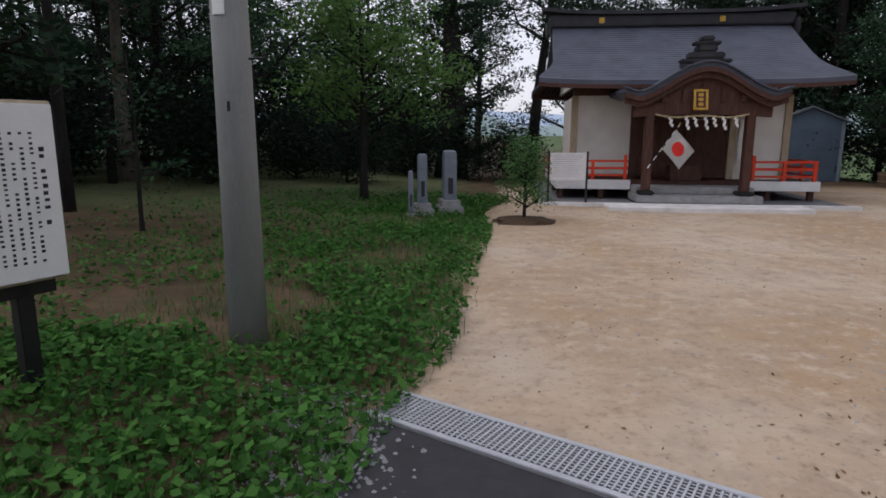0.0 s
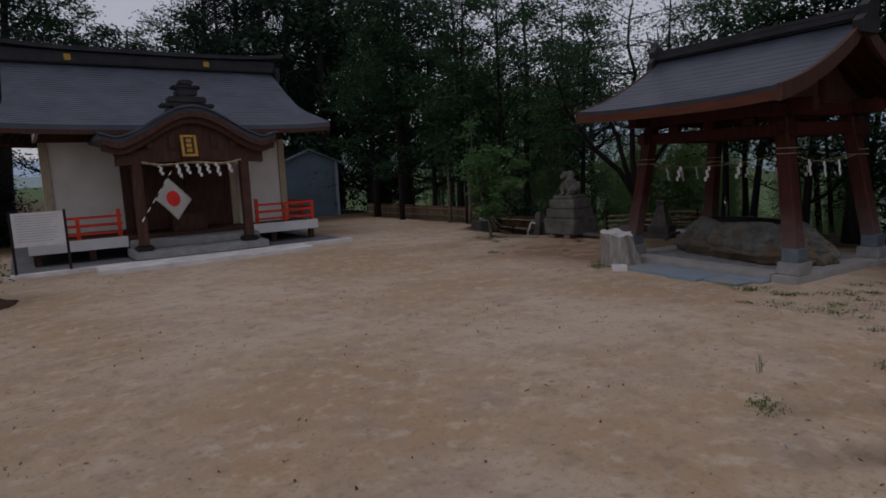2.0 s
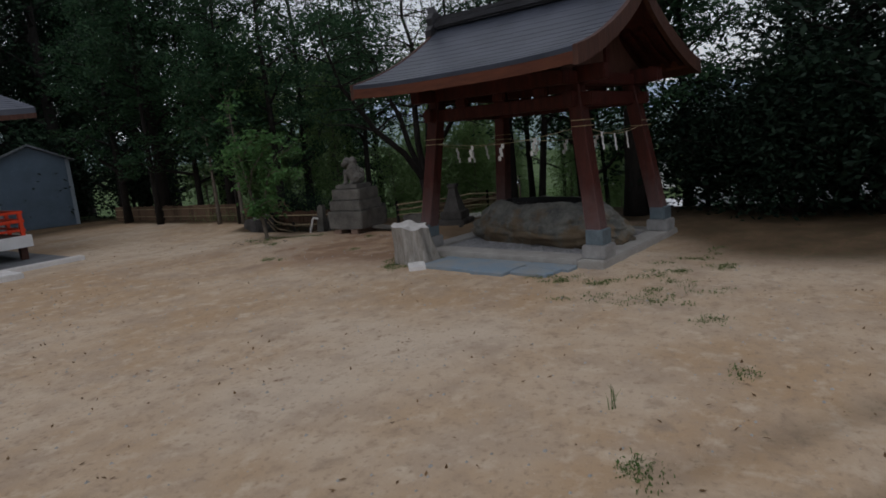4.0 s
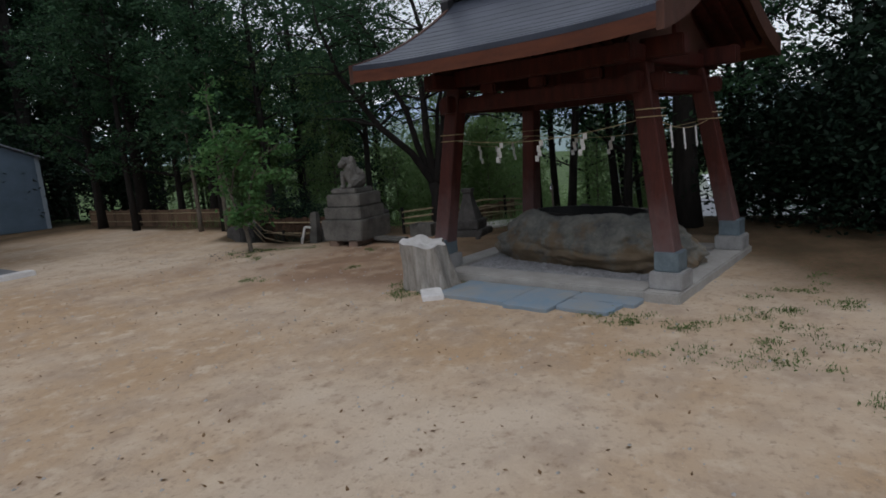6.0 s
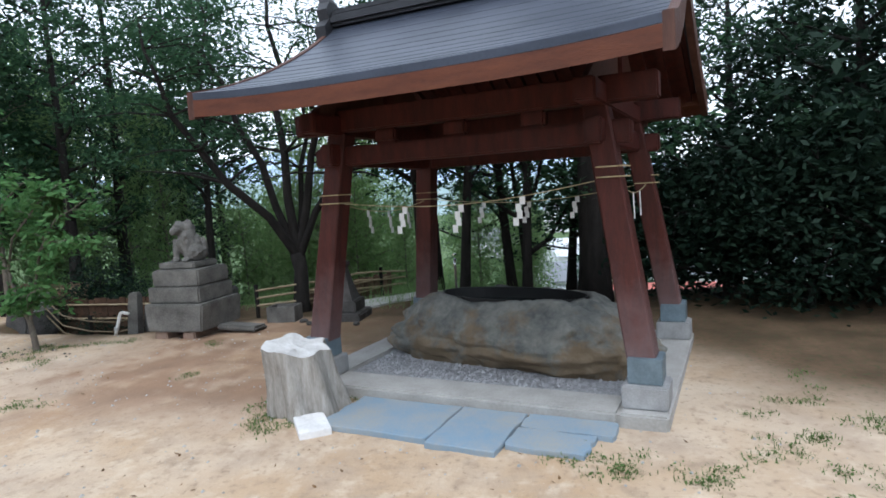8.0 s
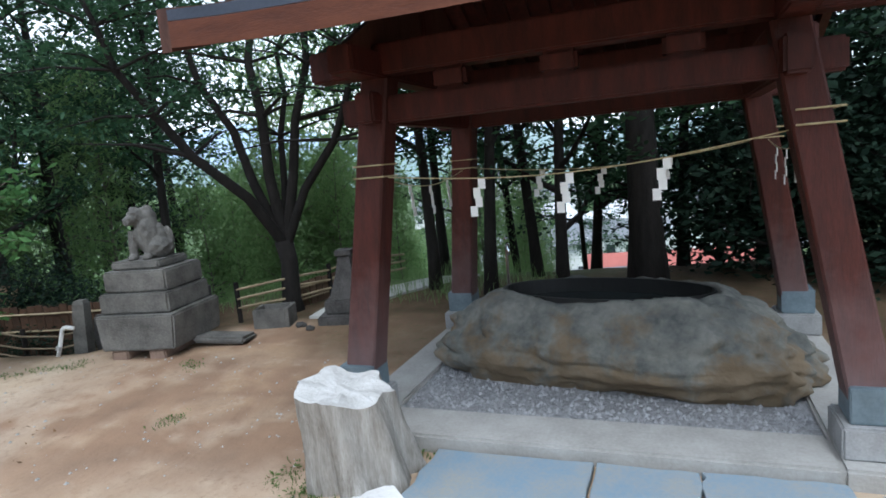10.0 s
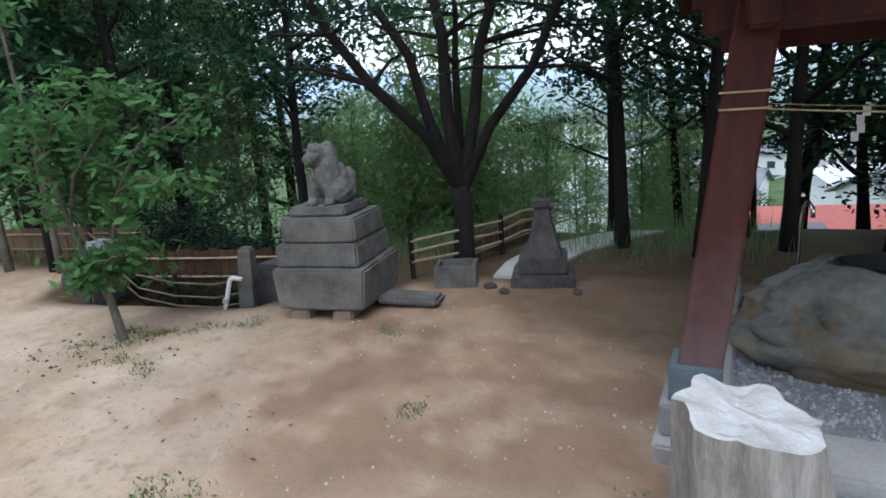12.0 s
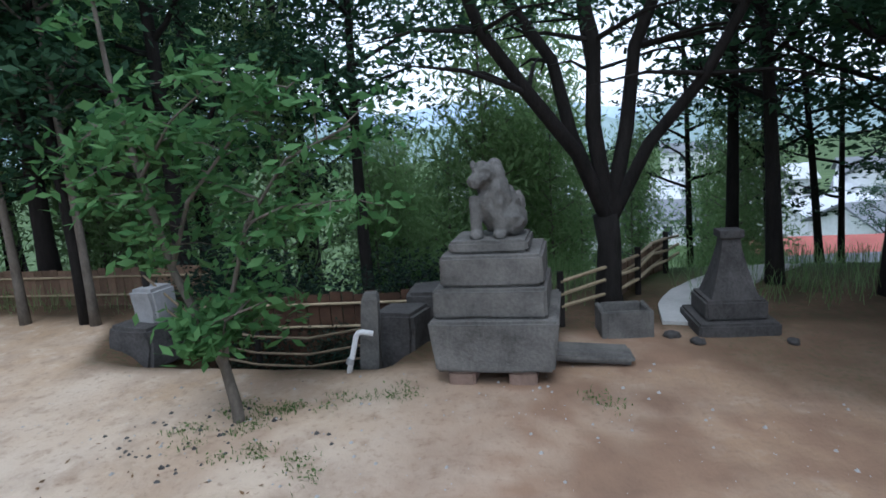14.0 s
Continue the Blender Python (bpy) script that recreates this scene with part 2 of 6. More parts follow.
def box(x0, x1, y0, y1, z0, z1, bevel=0.0, bm=None, m=None):
    """A box, edges bevelled, as a bmesh (added to bm if given)."""
    b = bmesh.new()
    bmesh.ops.create_cube(b, size=1.0)
    for v in b.verts:
        v.co = Vector(((x0 + x1) / 2 + v.co.x * (x1 - x0), (y0 + y1) / 2 + v.co.y * (y1 - y0), (z0 + z1) / 2 + v.co.z * (z1 - z0)))
    if bevel:
        bmesh.ops.bevel(b, geom=b.edges[:], offset=bevel, segments=2, affect="EDGES")
    return joined(b, bm, m)


def joined(b, bm=None, m=None):
    if m is not None:
        b.transform(m)
    if bm is None:
        return b
    tmp = bpy.data.meshes.new("tmp")
    b.to_mesh(tmp)
    b.free()
    bm.from_mesh(tmp)
    bpy.data.meshes.remove(tmp)
    return bm


def tube(path, radii, sides=10, bm=None, cap=True):
    """A tapered tube along a list of points."""
    b = bmesh.new() if bm is None else bm
    rings = []
    pts = [Vector(p) for p in path]
    side = Vector((1, 0, 0))
    for i, p in enumerate(pts):
        d = (pts[min(i + 1, len(pts) - 1)] - pts[max(i - 1, 0)]).normalized()
        if abs(d.dot(side)) > 0.9:
            side = Vector((0, 1, 0)) if abs(d.y) < 0.9 else Vector((0, 0, 1))
        a = (side - d * side.dot(d)).normalized()
        c = d.cross(a)
        side = a
        r = radii[i] if isinstance(radii, (list, tuple)) else radii
        rings.append([b.verts.new(p + r * (a * math.cos(k * 2 * math.pi / sides) + c * math.sin(k * 2 * math.pi / sides))) for k in range(sides)])
    for q, w in zip(rings, rings[1:]):
        for k in range(sides):
            b.faces.new((q[k], q[(k + 1) % sides], w[(k + 1) % sides], w[k]))
    if cap:
        b.faces.new(rings[0][::-1])
        b.faces.new(rings[-1])
    return b


def loft(rings, bm=None, cap=True):
    """Closed rings of equally many points, skinned."""
    b = bmesh.new() if bm is None else bm
    rs = [[b.verts.new(p) for p in ring] for ring in rings]
    for q, w in zip(rs, rs[1:]):
        for k in range(len(q)):
            b.faces.new((q[k], q[(k + 1) % len(q)], w[(k + 1) % len(q)], w[k]))
    if cap:
        b.faces.new(rs[0][::-1])
        b.faces.new(rs[-1])
    return b


def slab_sheet(fn, nu, nv, thick):
    """A curved sheet from fn(u, v) with u, v in 0..1, given a thickness downwards."""
    b = bmesh.new()
    top = [[b.verts.new(fn(i / nu, j / nv)) for j in range(nv + 1)] for i in range(nu + 1)]
    low = [[b.verts.new(Vector(fn(i / nu, j / nv)) - Vector((0, 0, thick))) for j in range(nv + 1)] for i in range(nu + 1)]
    for i in range(nu):
        for j in range(nv):
            b.faces.new((top[i][j], top[i + 1][j], top[i + 1][j + 1], top[i][j + 1]))
            b.faces.new((low[i][j + 1], low[i + 1][j + 1], low[i + 1][j], low[i][j]))
    for i in range(nu):
        b.faces.new((top[i + 1][0], top[i][0], low[i][0], low[i + 1][0]))
        b.faces.new((top[i][nv], top[i + 1][nv], low[i + 1][nv], low[i][nv]))
    for j in range(nv):
        b.faces.new((top[0][j], top[0][j + 1], low[0][j + 1], low[0][j]))
        b.faces.new((top[nu][j + 1], top[nu][j], low[nu][j], low[nu][j + 1]))
    bmesh.ops.recalc_face_normals(b, faces=b.faces[:])
    return b


def smooth01(a, b, x):
    t = min(max((x - a) / (b - a), 0.0), 1.0)
    return t * t * (3 - 2 * t)


def wob(x, y, s, seed=0.0):
    return noise.noise(Vector((x * s + seed, y * s - seed, seed)))


# ---- ground ----
EDGE = [(-40, -2.0), (0.0, -0.9), (2.5, -0.55), (3.6, -0.3), (4.2, -0.08), (5.4, 0.08), (7.3, 0.3), (9.1, 0.56), (10.5, 0.72), (12.0, 0.65), (13.0, 0.9), (14.5, 1.4), (22, 1.9), (400, 2.0)]


def grass_edge(y):
    for (a, xa), (b, xb) in zip(EDGE, EDGE[1:]):
        if a <= y <= b:
            return xa + (xb - xa) * (y - a) / (b - a)
    return -2.0


def east_edge(y):
    """Where the level yard ends in the east."""
    return 11.75 + 0.9 * smooth01(9.6, 8.6, y) + 1.3 * smooth01(12.2, 13.2, y) + 0.4 * smooth01(3.0, 1.0, y) + 0.15 * wob(0, y, 0.5, 3)


RUTS = ((4.3, 1.9, 8.0, -0.75, 0.085), (4.9, 2.3, 8.4, -0.7, 0.055), (3.9, 1.0, 6.2, -1.0, 0.045))


def rut(x, y):
    """Depth of the old wheel ruts."""
    z = 0.0
    for ax, ay, bx, by, depth in RUTS:
        f = ((x - ax) * (bx - ax) + (y - ay) * (by - ay)) / ((bx - ax) ** 2 + (by - ay) ** 2)
        if 0 < f < 1:
            off = abs((x - ax) * (by - ay) - (y - ay) * (bx - ax)) / math.hypot(bx - ax, by - ay) + 0.05 * wob(x, y, 1.5, 6)
            z += depth * smooth01(0.16, 0.03, off) * min(1, 8 * f * (1 - f)) * (0.6 + 0.6 * wob(x, y, 2.0, 17))
    return z


def height(x, y):
    d = x - east_edge(y)
    s = (x + 0.33) * 0.56 + (y - 3.44) * 0.829  # how far past the grating
    z = (0.012 * wob(x, y, 1.3) + 0.03 * wob(x, y, 0.25, 5)) * smooth01(0.2, 1.2, s)
    if d > 0:
        pit = smooth01(9.6, 10.2, y) * smooth01(12.3, 11.4, y)
        z -= 0.65 * pit * smooth01(0, 0.5, d)
        far = max(d - 1.2, 0.0)
        z -= min(0.34 * far * smooth01(0, 5, far), 11.0) * max(smooth01(-8, 2.5, y) * smooth01(60, 20, y), smooth01(20, 40, x) * smooth01(-200, -100, y) * smooth01(200, 100, y))
    z -= rut(x, y)
    z += 0.011 * wob(x, y, 4.2, 13) * smooth01(0.4, 1.0, s) * (0.5 + smooth01(0.0, 0.5, wob(x, y, 0.5, 19)))
    w = grass_edge(y) - x
    if w > 0:
        z += 0.05 * smooth01(0, 0.5, w) + min(0.035 * w, 1.2) * smooth01(-3, 6, y) + 0.05 * wob(x, y, 0.7, 9) * smooth01(0, 1, w)
    z += 0.3 * smooth01(1.2, -1.5, y) * smooth01(9.5, 12.5, x) * smooth01(30, 18, x)
    return z


def steps_to(a, b, fine, far):
    out, x = [], a
    while x < b:
        out.append(x)
        x += fine
    out.append(b)
    step, hi, lo = fine, b, a
    while hi < far:
        step *= 1.35
        hi, lo = hi + step, lo - step
        out.append(hi)
        out.insert(0, lo)
    return out


M_GROUND = bpy.data.materials.new("sandy_yard_soil")
M_GROUND.use_nodes = True
gn, gl = M_GROUND.node_tree.nodes, M_GROUND.node_tree.links


def node(kind, **values):
    n = gn.new(kind)
    for k, v in values.items():
        n.inputs[k.replace("_", " ")].default_value = v
    return n


def blend(fac, a, b):
    n = gn.new("ShaderNodeMix")
    n.data_type = "RGBA"
    for sock, val in ((0, fac), (6, a), (7, b)):
        if isinstance(val, tuple):
            n.inputs[sock].default_value = (*val, 1)
        else:
            gl.new(val, n.inputs[sock])
    return n.outputs[2]


def ranged(out, lo, hi):
    n = gn.new("ShaderNodeMapRange")
    n.inputs["From Min"].default_value, n.inputs["From Max"].default_value = lo, hi
    gl.new(out, n.inputs["Value"])
    return n.outputs[0]


gtc = gn.new("ShaderNodeTexCoord")
tex = {}
for key, sc, det in (("wide", 0.35, 4.0), ("mid", 1.8, 6.0), ("patch", 5.5, 5.0), ("blot", 2.9, 7.0), ("fine", 22.0, 6.0), ("grit", 110.0, 3.0)):
    tex[key] = node("ShaderNodeTexNoise", Scale=sc, Detail=det, Roughness=0.62)
    gl.new(gtc.outputs["Object"], tex[key].inputs["Vector"])
sand = blend(ranged(tex["wide"].outputs["Fac"], 0.4, 0.62), (0.43, 0.3, 0.185), (0.54, 0.44, 0.335))
sand = blend(ranged(tex["mid"].outputs["Fac"], 0.46, 0.72), sand, (0.4, 0.31, 0.23))
sand = blend(ranged(tex["patch"].outputs["Fac"], 0.54, 0.74), sand, (0.34, 0.25, 0.175))
sand = blend(ranged(tex["blot"].outputs["Fac"], 0.6, 0.74), sand, (0.31, 0.235, 0.17))
sand = blend(ranged(tex["blot"].outputs["Fac"], 0.42, 0.3), sand, (0.56, 0.455, 0.34))
sand = blend(ranged(tex["patch"].outputs["Fac"], 0.46, 0.28), sand, (0.54, 0.435, 0.325))
sand = blend(ranged(tex["fine"].outputs["Fac"], 0.57, 0.78), sand, (0.26, 0.19, 0.135))
sand = blend(ranged(tex["grit"].outputs["Fac"], 0.66, 0.74), sand, (0.58, 0.5, 0.4))
soil = blend(ranged(tex["mid"].outputs["Fac"], 0.4, 0.65), (0.075, 0.05, 0.03), (0.14, 0.09, 0.055))
soil = blend(ranged(tex["fine"].outputs["Fac"], 0.5, 0.7), soil, (0.06, 0.07, 0.03))
red = blend(ranged(tex["mid"].outputs["Fac"], 0.35, 0.7), (0.29, 0.185, 0.12), (0.21, 0.135, 0.09))
attr = gn.new("ShaderNodeAttribute")
attr.attribute_name = "cover"
sep = gn.new("ShaderNodeSeparateColor")
gl.new(attr.outputs["Color"], sep.inputs[0])
ground_colour = blend(sep.outputs[1], sand, red)
ground_colour = blend(sep.outputs[0], ground_colour, soil)
meadow = blend(ranged(tex["wide"].outputs["Fac"], 0.35, 0.65), (0.05, 0.085, 0.03), (0.1, 0.15, 0.06))
ground_colour = blend(sep.outputs[2], ground_colour, meadow)
gb = gn["Principled BSDF"]
gl.new(ground_colour, gb.inputs["Base Color"])
gb.inputs["Roughness"].default_value = 0.95
gb.inputs["Specular IOR Level"].default_value = 0.2
gadd = gn.new("ShaderNodeMath")
gadd.operation = "MULTIPLY_ADD"
gadd.inputs[1].default_value = 0.35
gl.new(tex["fine"].outputs["Fac"], gadd.inputs[0])
gl.new(tex["mid"].outputs["Fac"], gadd.inputs[2])
gbump = node("ShaderNodeBump", Strength=0.6, Distance=0.05)
gl.new(gadd.outputs[0], gbump.inputs["Height"])
gl.new(gbump.outputs[0], gb.inputs["Normal"])

# asphalt runs up to the grating, whose line is fixed here
GRATE_A, GRATE_B = Vector((-0.42, 3.31, 0)), Vector((3.31, 0.79, 0))
GRATE_DIR = (GRATE_B - GRATE_A).normalized()
GRATE_OUT = Vector((-GRATE_DIR.y, GRATE_DIR.x, 0))


def ground_cover(x, y):
    """How much dark soil, and how much reddish earth, lies at a place; both also carry painted shade."""
    g = smooth01(-0.12, 0.22, grass_edge(y) - x + 0.25 * wob(x, y, 1.7, 2))
    east = smooth01(-0.25, 0.2, x - east_edge(y) + 0.3 * wob(x, y, 1.2, 7))
    # dirty dark soil by the thicket, spread wider to paint in its shade
    south_east = smooth01(3.1, 1.9, y + 0.5 * wob(x, y, 0.8, 4) - 0.45 * (x - 10.0)) * smooth01(9.2, 10.6, x)
    # soil in the north, plus a round patch painted dark as shaded soil
    north = max(smooth01(17.5, 19.5, y), 0.7 * smooth01(1.9, 0.9, math.hypot(x - 12.5, y - 6.1) + 0.5 * wob(x, y, 1.3, 37)))
    # reddish earth, its tone also darkened for the shade near the pedestal
    shaded_red = smooth01(7.4, 9.2, x - 0.35 * (9.0 - y) + 0.8 * wob(x, y, 0.6, 11)) * smooth01(4.5, 6.5, y) * smooth01(11.2, 9.6, y) * smooth01(-0.25, 0.35, wob(x, y, 0.8, 23) + 0.5 * wob(x, y, 2.6, 29) + 0.5 * wob(x, y, 5.5, 43)) * 0.6 + 0.5 * smooth01(8.6, 10.2, x) * smooth01(5.0, 6.5, y) * smooth01(10.0, 9.0, y)
    far = max(smooth01(13.4, 15.5, x) * smooth01(3, 6, y), smooth01(19, 26, math.hypot(x - 4, y - 7)) * smooth01(6, 14, x), smooth01(9.5, 12.0, y) * smooth01(0.5, 1.6, grass_edge(y) - x) * 0.6)
    # ruts get darker soil with depth, in place of shade inside the grooves
    return max(g, east, south_east, north, min(rut(x, y) * 12, 0.75)), shaded_red, far


gx, gy = steps_to(-8.0, 15.0, 0.09, 1800), steps_to(-2.0, 20.0, 0.09, 1800)
verts = [(x, y, height(x, y)) for y in gy for x in gx]
nx = len(gx)
faces = [(j * nx + i, j * nx + i + 1, (j + 1) * nx + i + 1, (j + 1) * nx + i) for j in range(len(gy) - 1) for i in range(nx - 1)]
me = bpy.data.meshes.new("ground")
me.from_pydata(verts, [], faces)
cover = me.color_attributes.new("cover", "FLOAT_COLOR", "POINT")
flat = []
for x, y, z in verts:
    flat += [*ground_cover(x, y), 1.0]
cover.data.foreach_set("color", flat)
for p in me.polygons:
    p.use_smooth = True
me.materials.append(M_GROUND)
ground = tagged(new("ground", me), "trodden sandy yard with dark soil and painted shade at its edges", "ground", kind="structure")


def on_ground(x, y, dz=0.0):
    return Vector((x, y, height(x, y) + dz))


# ---- pavilion over the water basin ----
PAV = Matrix(((0.983, 0.185, 0, 9.33), (-0.185, 0.983, 0, 3.42), (0, 0, 1, 0), (0, 0, 0, 1)))  # x to the back, y along the front
PC = (1.2, 1.55)


def build_pavilion():
    t = thing("water_pavilion", "open red-stained timber pavilion with a dark metal roof", "pavilion", PAV)
    for sy in (-1, 1):
        for sx in (-1, 1):
            bx, by, tx, ty = PC[0] + sx * 0.98, PC[1] + (1.3 if sy > 0 else -1.39), PC[0] + sx * 0.80, PC[1] + sy * 1.08
            part("stone_shoe", box(bx - 0.15, bx + 0.15, by - 0.15, by + 0.15, 0.08, 0.24, 0.012), M_GRANITE, t, "pale granite footing")
            h = 0.098
            rings = []
            for z in (0.24, 0.9, 1.6, 2.12):
                f = (z - 0.26) / 1.86
                cx, cy = bx + (tx - bx) * f, by + (ty - by) * f
                w = h * (1 - 0.1 * f)
                c = 0.012
                rings.append([(cx + a, cy + b, z) for a, b in ((w - c, w), (w, w - c), (w, -w + c), (w - c, -w), (-w + c, -w), (-w, -w + c), (-w, w - c), (-w + c, w))][::-1])
            part("post", loft(rings), M_POST, t, "red-stained post bleached grey towards its foot")
            b = box(bx - 0.112, bx + 0.112, by - 0.112, by + 0.112, 0.242, 0.42, 0.006)
            part("metal_sleeve", b, M_SLEEVE, t, "blue-grey metal sleeve round the foot of the post")
    # head beams, noses past the posts
    for sy in (-1, 1):
        y = PC[1] + sy * 1.09
        part("cross_beam", box(PC[0] - 1.03, PC[0] + 1.03, y - 0.06, y + 0.06, 1.86, 2.04, 0.015), M_REDWOOD, t)
        part("upper_beam", box(PC[0] - 1.25, PC[0] + 1.25, y - 0.075, y + 0.075, 2.12, 2.27, 0.012), M_REDWOOD, t)
        bm = box(PC[0] - 0.07, PC[0] + 0.07, y - 0.05, y + 0.05, 2.27, 2.98, 0.012)
        part("king_post", bm, M_REDWOOD, t)
        tri = bmesh.new()
        vs = [tri.verts.new((PC[0] + a, y + b, z)) for b in (-0.02, 0.02) for a, z in ((-1.2, 2.28), (1.2, 2.28), (0.55, 2.62), (0, 3.08), (-0.55, 2.62))]
        tri.faces.new(vs[:5][::-1])
        tri.faces.new(vs[5:])
        for k in range(5):
            tri.faces.new((vs[k], vs[(k + 1) % 5], vs[5 + (k + 1) % 5], vs[5 + k]))
        part("gable_board", tri, M_BROWN, t)
    for sx in (-1, 1):
        x = PC[0] + sx * 0.81
        part("side_beam", box(x - 0.06, x + 0.06, PC[1] - 1.32, PC[1] + 1.32, 1.86, 2.02, 0.015), M_REDWOOD, t)
        part("eave_beam", box(x - 0.08, x + 0.08, PC[1] - 1.5, PC[1] + 1.5, 2.14, 2.32, 0.012), M_REDWOOD, t)
        for k in (-1, 0, 1):
            y = PC[1] + 0.62 * k
            part("strut", box(x - 0.05, x + 0.05, y - 0.1, y + 0.1, 2.021, 2.14, 0.02), M_REDWOOD, t)
    part("ridge_beam", box(PC[0] - 0.08, PC[0] + 0.08, PC[1] - 1.52, PC[1] + 1.52, 2.98, 3.14, 0.012), M_REDWOOD, t)

    # roof: two concave slopes, eaves rising a little at the ends
    def slope(sx):
        def fn(u, v):
            y = PC[1] + (u * 2 - 1) * (1.58 + 0.05 * v)
            run = 1.86 * v
            z = 3.32 - 1.2 * (v ** 0.82) * 0.92 + 0.16 * v ** 3 + 0.045 * abs(u * 2 - 1) ** 3 * v
            return Vector((PC[0] + sx * run, y, z))
        return fn
    for sx in (-1, 1):
        fn = slope(sx)
        part("roof_slope", slab_sheet(fn, 24, 14, 0.05), M_PAV_ROOF, t, "dark blue-grey sheet roofing")
        # seams of the sheet courses
        for k in range(1, 12):
            part("roof_seam", tube([fn(u / 16, k / 12) + Vector((0, 0, 0.001)) for u in range(17)], 0.003, 4), M_PAV_ROOF, t)
        # boards under the eave
        part("eave_fascia", slab_sheet(lambda u, v, f=fn: f(u, 0.84 + 0.16 * v) + Vector((0, 0, -0.052)), 24, 2, 0.12), M_EAVE, t, "orange-brown eave board")
        part("soffit", slab_sheet(lambda u, v, f=fn: f(u * 0.98 + 0.01, 0.05 + 0.78 * v) + Vector((0, 0, -0.054)), 20, 10, 0.015), M_REDWOOD, t)
        for k in range(19):
            u = 0.03 + 0.94 * k / 18
            rings = []
            for v in (0.3, 0.6, 0.83):
                p = fn(u, v) + Vector((0, 0, -0.072))
                rings.append([p + Vector((0, -0.03, 0)), p + Vector((0, 0.03, 0)), p + Vector((0, 0.03, -0.07)), p + Vector((0, -0.03, -0.07))])
            part("rafter", loft(rings), M_REDWOOD, t)
        for uu in (0.0, 1.0):
            off = -0.03 if uu == 0 else 0.03
            rings = []
            for k in range(9):
                p = fn(uu, k / 8) + Vector((0, off, 0.01))
                rings.append([p + Vector((0, -0.03, 0.0)), p + Vector((0, 0.03, 0.0)), p + Vector((0, 0.03, -0.2)), p + Vector((0, -0.03, -0.2))])
            part("barge_board", loft(rings), M_BROWN, t)
    part("ridge_cap", box(PC[0] - 0.14, PC[0] + 0.14, PC[1] - 1.6, PC[1] + 1.6, 3.26, 3.37, 0.03), M_ROOF_DARK, t)
    bm = bmesh.new()
    for x in (-0.07, 0, 0.07):
        box(PC[0] + x - 0.025, PC[0] + x + 0.025, PC[1] - 1.58, PC[1] + 1.58, 3.371, 3.41 + 0.04 * (x == 0), 0.01, bm)
    part("ridge_tiles", bm, M_ROOF_DARK, t)
    for s in (-1, 1):
        y = PC[1] + s * 1.64
        rings = [[(PC[0] + a * w, y + s * dy + b * 0.06, z) for a, b in ((-1, -1), (1, -1), (1, 1), (-1, 1))] for w, z, dy in ((0.2, 3.1, 0), (0.22, 3.25, 0.0), (0.13, 3.33, 0.01), (0.15, 3.43, 0.02), (0.06, 3.52, 0.04), (0.02, 3.62, 0.1))]
        part("ridge_end", loft(rings), M_ROOF_DARK, t, "dark ridge-end ornament")
    return t


def build_pavilion_floor():
    t = thing("basin_platform", "low concrete kerb with gravel under the pavilion", "platform", PAV)
    for a in ((-0.02, 2.42, -0.0, 0.32), (-0.02, 2.42, 2.7, 3.02), (-0.02, 0.34, 0.32, 2.7), (2.1, 2.42, 0.32, 2.7)):
        part("kerb", box(*a, -0.12, 0.08, 0.015), M_CONCRETE, t)
    part("gravel_bed", box(0.34, 2.1, 0.32, 2.7, -0.1, 0.05), M_GRAVEL, t, "grey gravel round the boulder")
    return t


build_pavilion()
build_pavilion_floor()


def blob(seed, sx, sy, sz, rough=0.16, freq=1.6, sub=4, flat_top=None):
    b = bmesh.new()
    bmesh.ops.create_icosphere(b, subdivisions=sub, radius=1.0)
    for v in b.verts:
        n = v.co.normalized()
        d = 1 + rough * noise.noise(n * freq + Vector((seed, 0, 0))) + rough * 0.4 * noise.noise(n * freq * 3 + Vector((0, seed, 0)))
        v.co = Vector((n.x * sx * d, n.y * sy * d, n.z * sz * d))
        if flat_top is not None and v.co.z > flat_top:
            v.co.z = flat_top + (v.co.z - flat_top) * 0.06
    return b


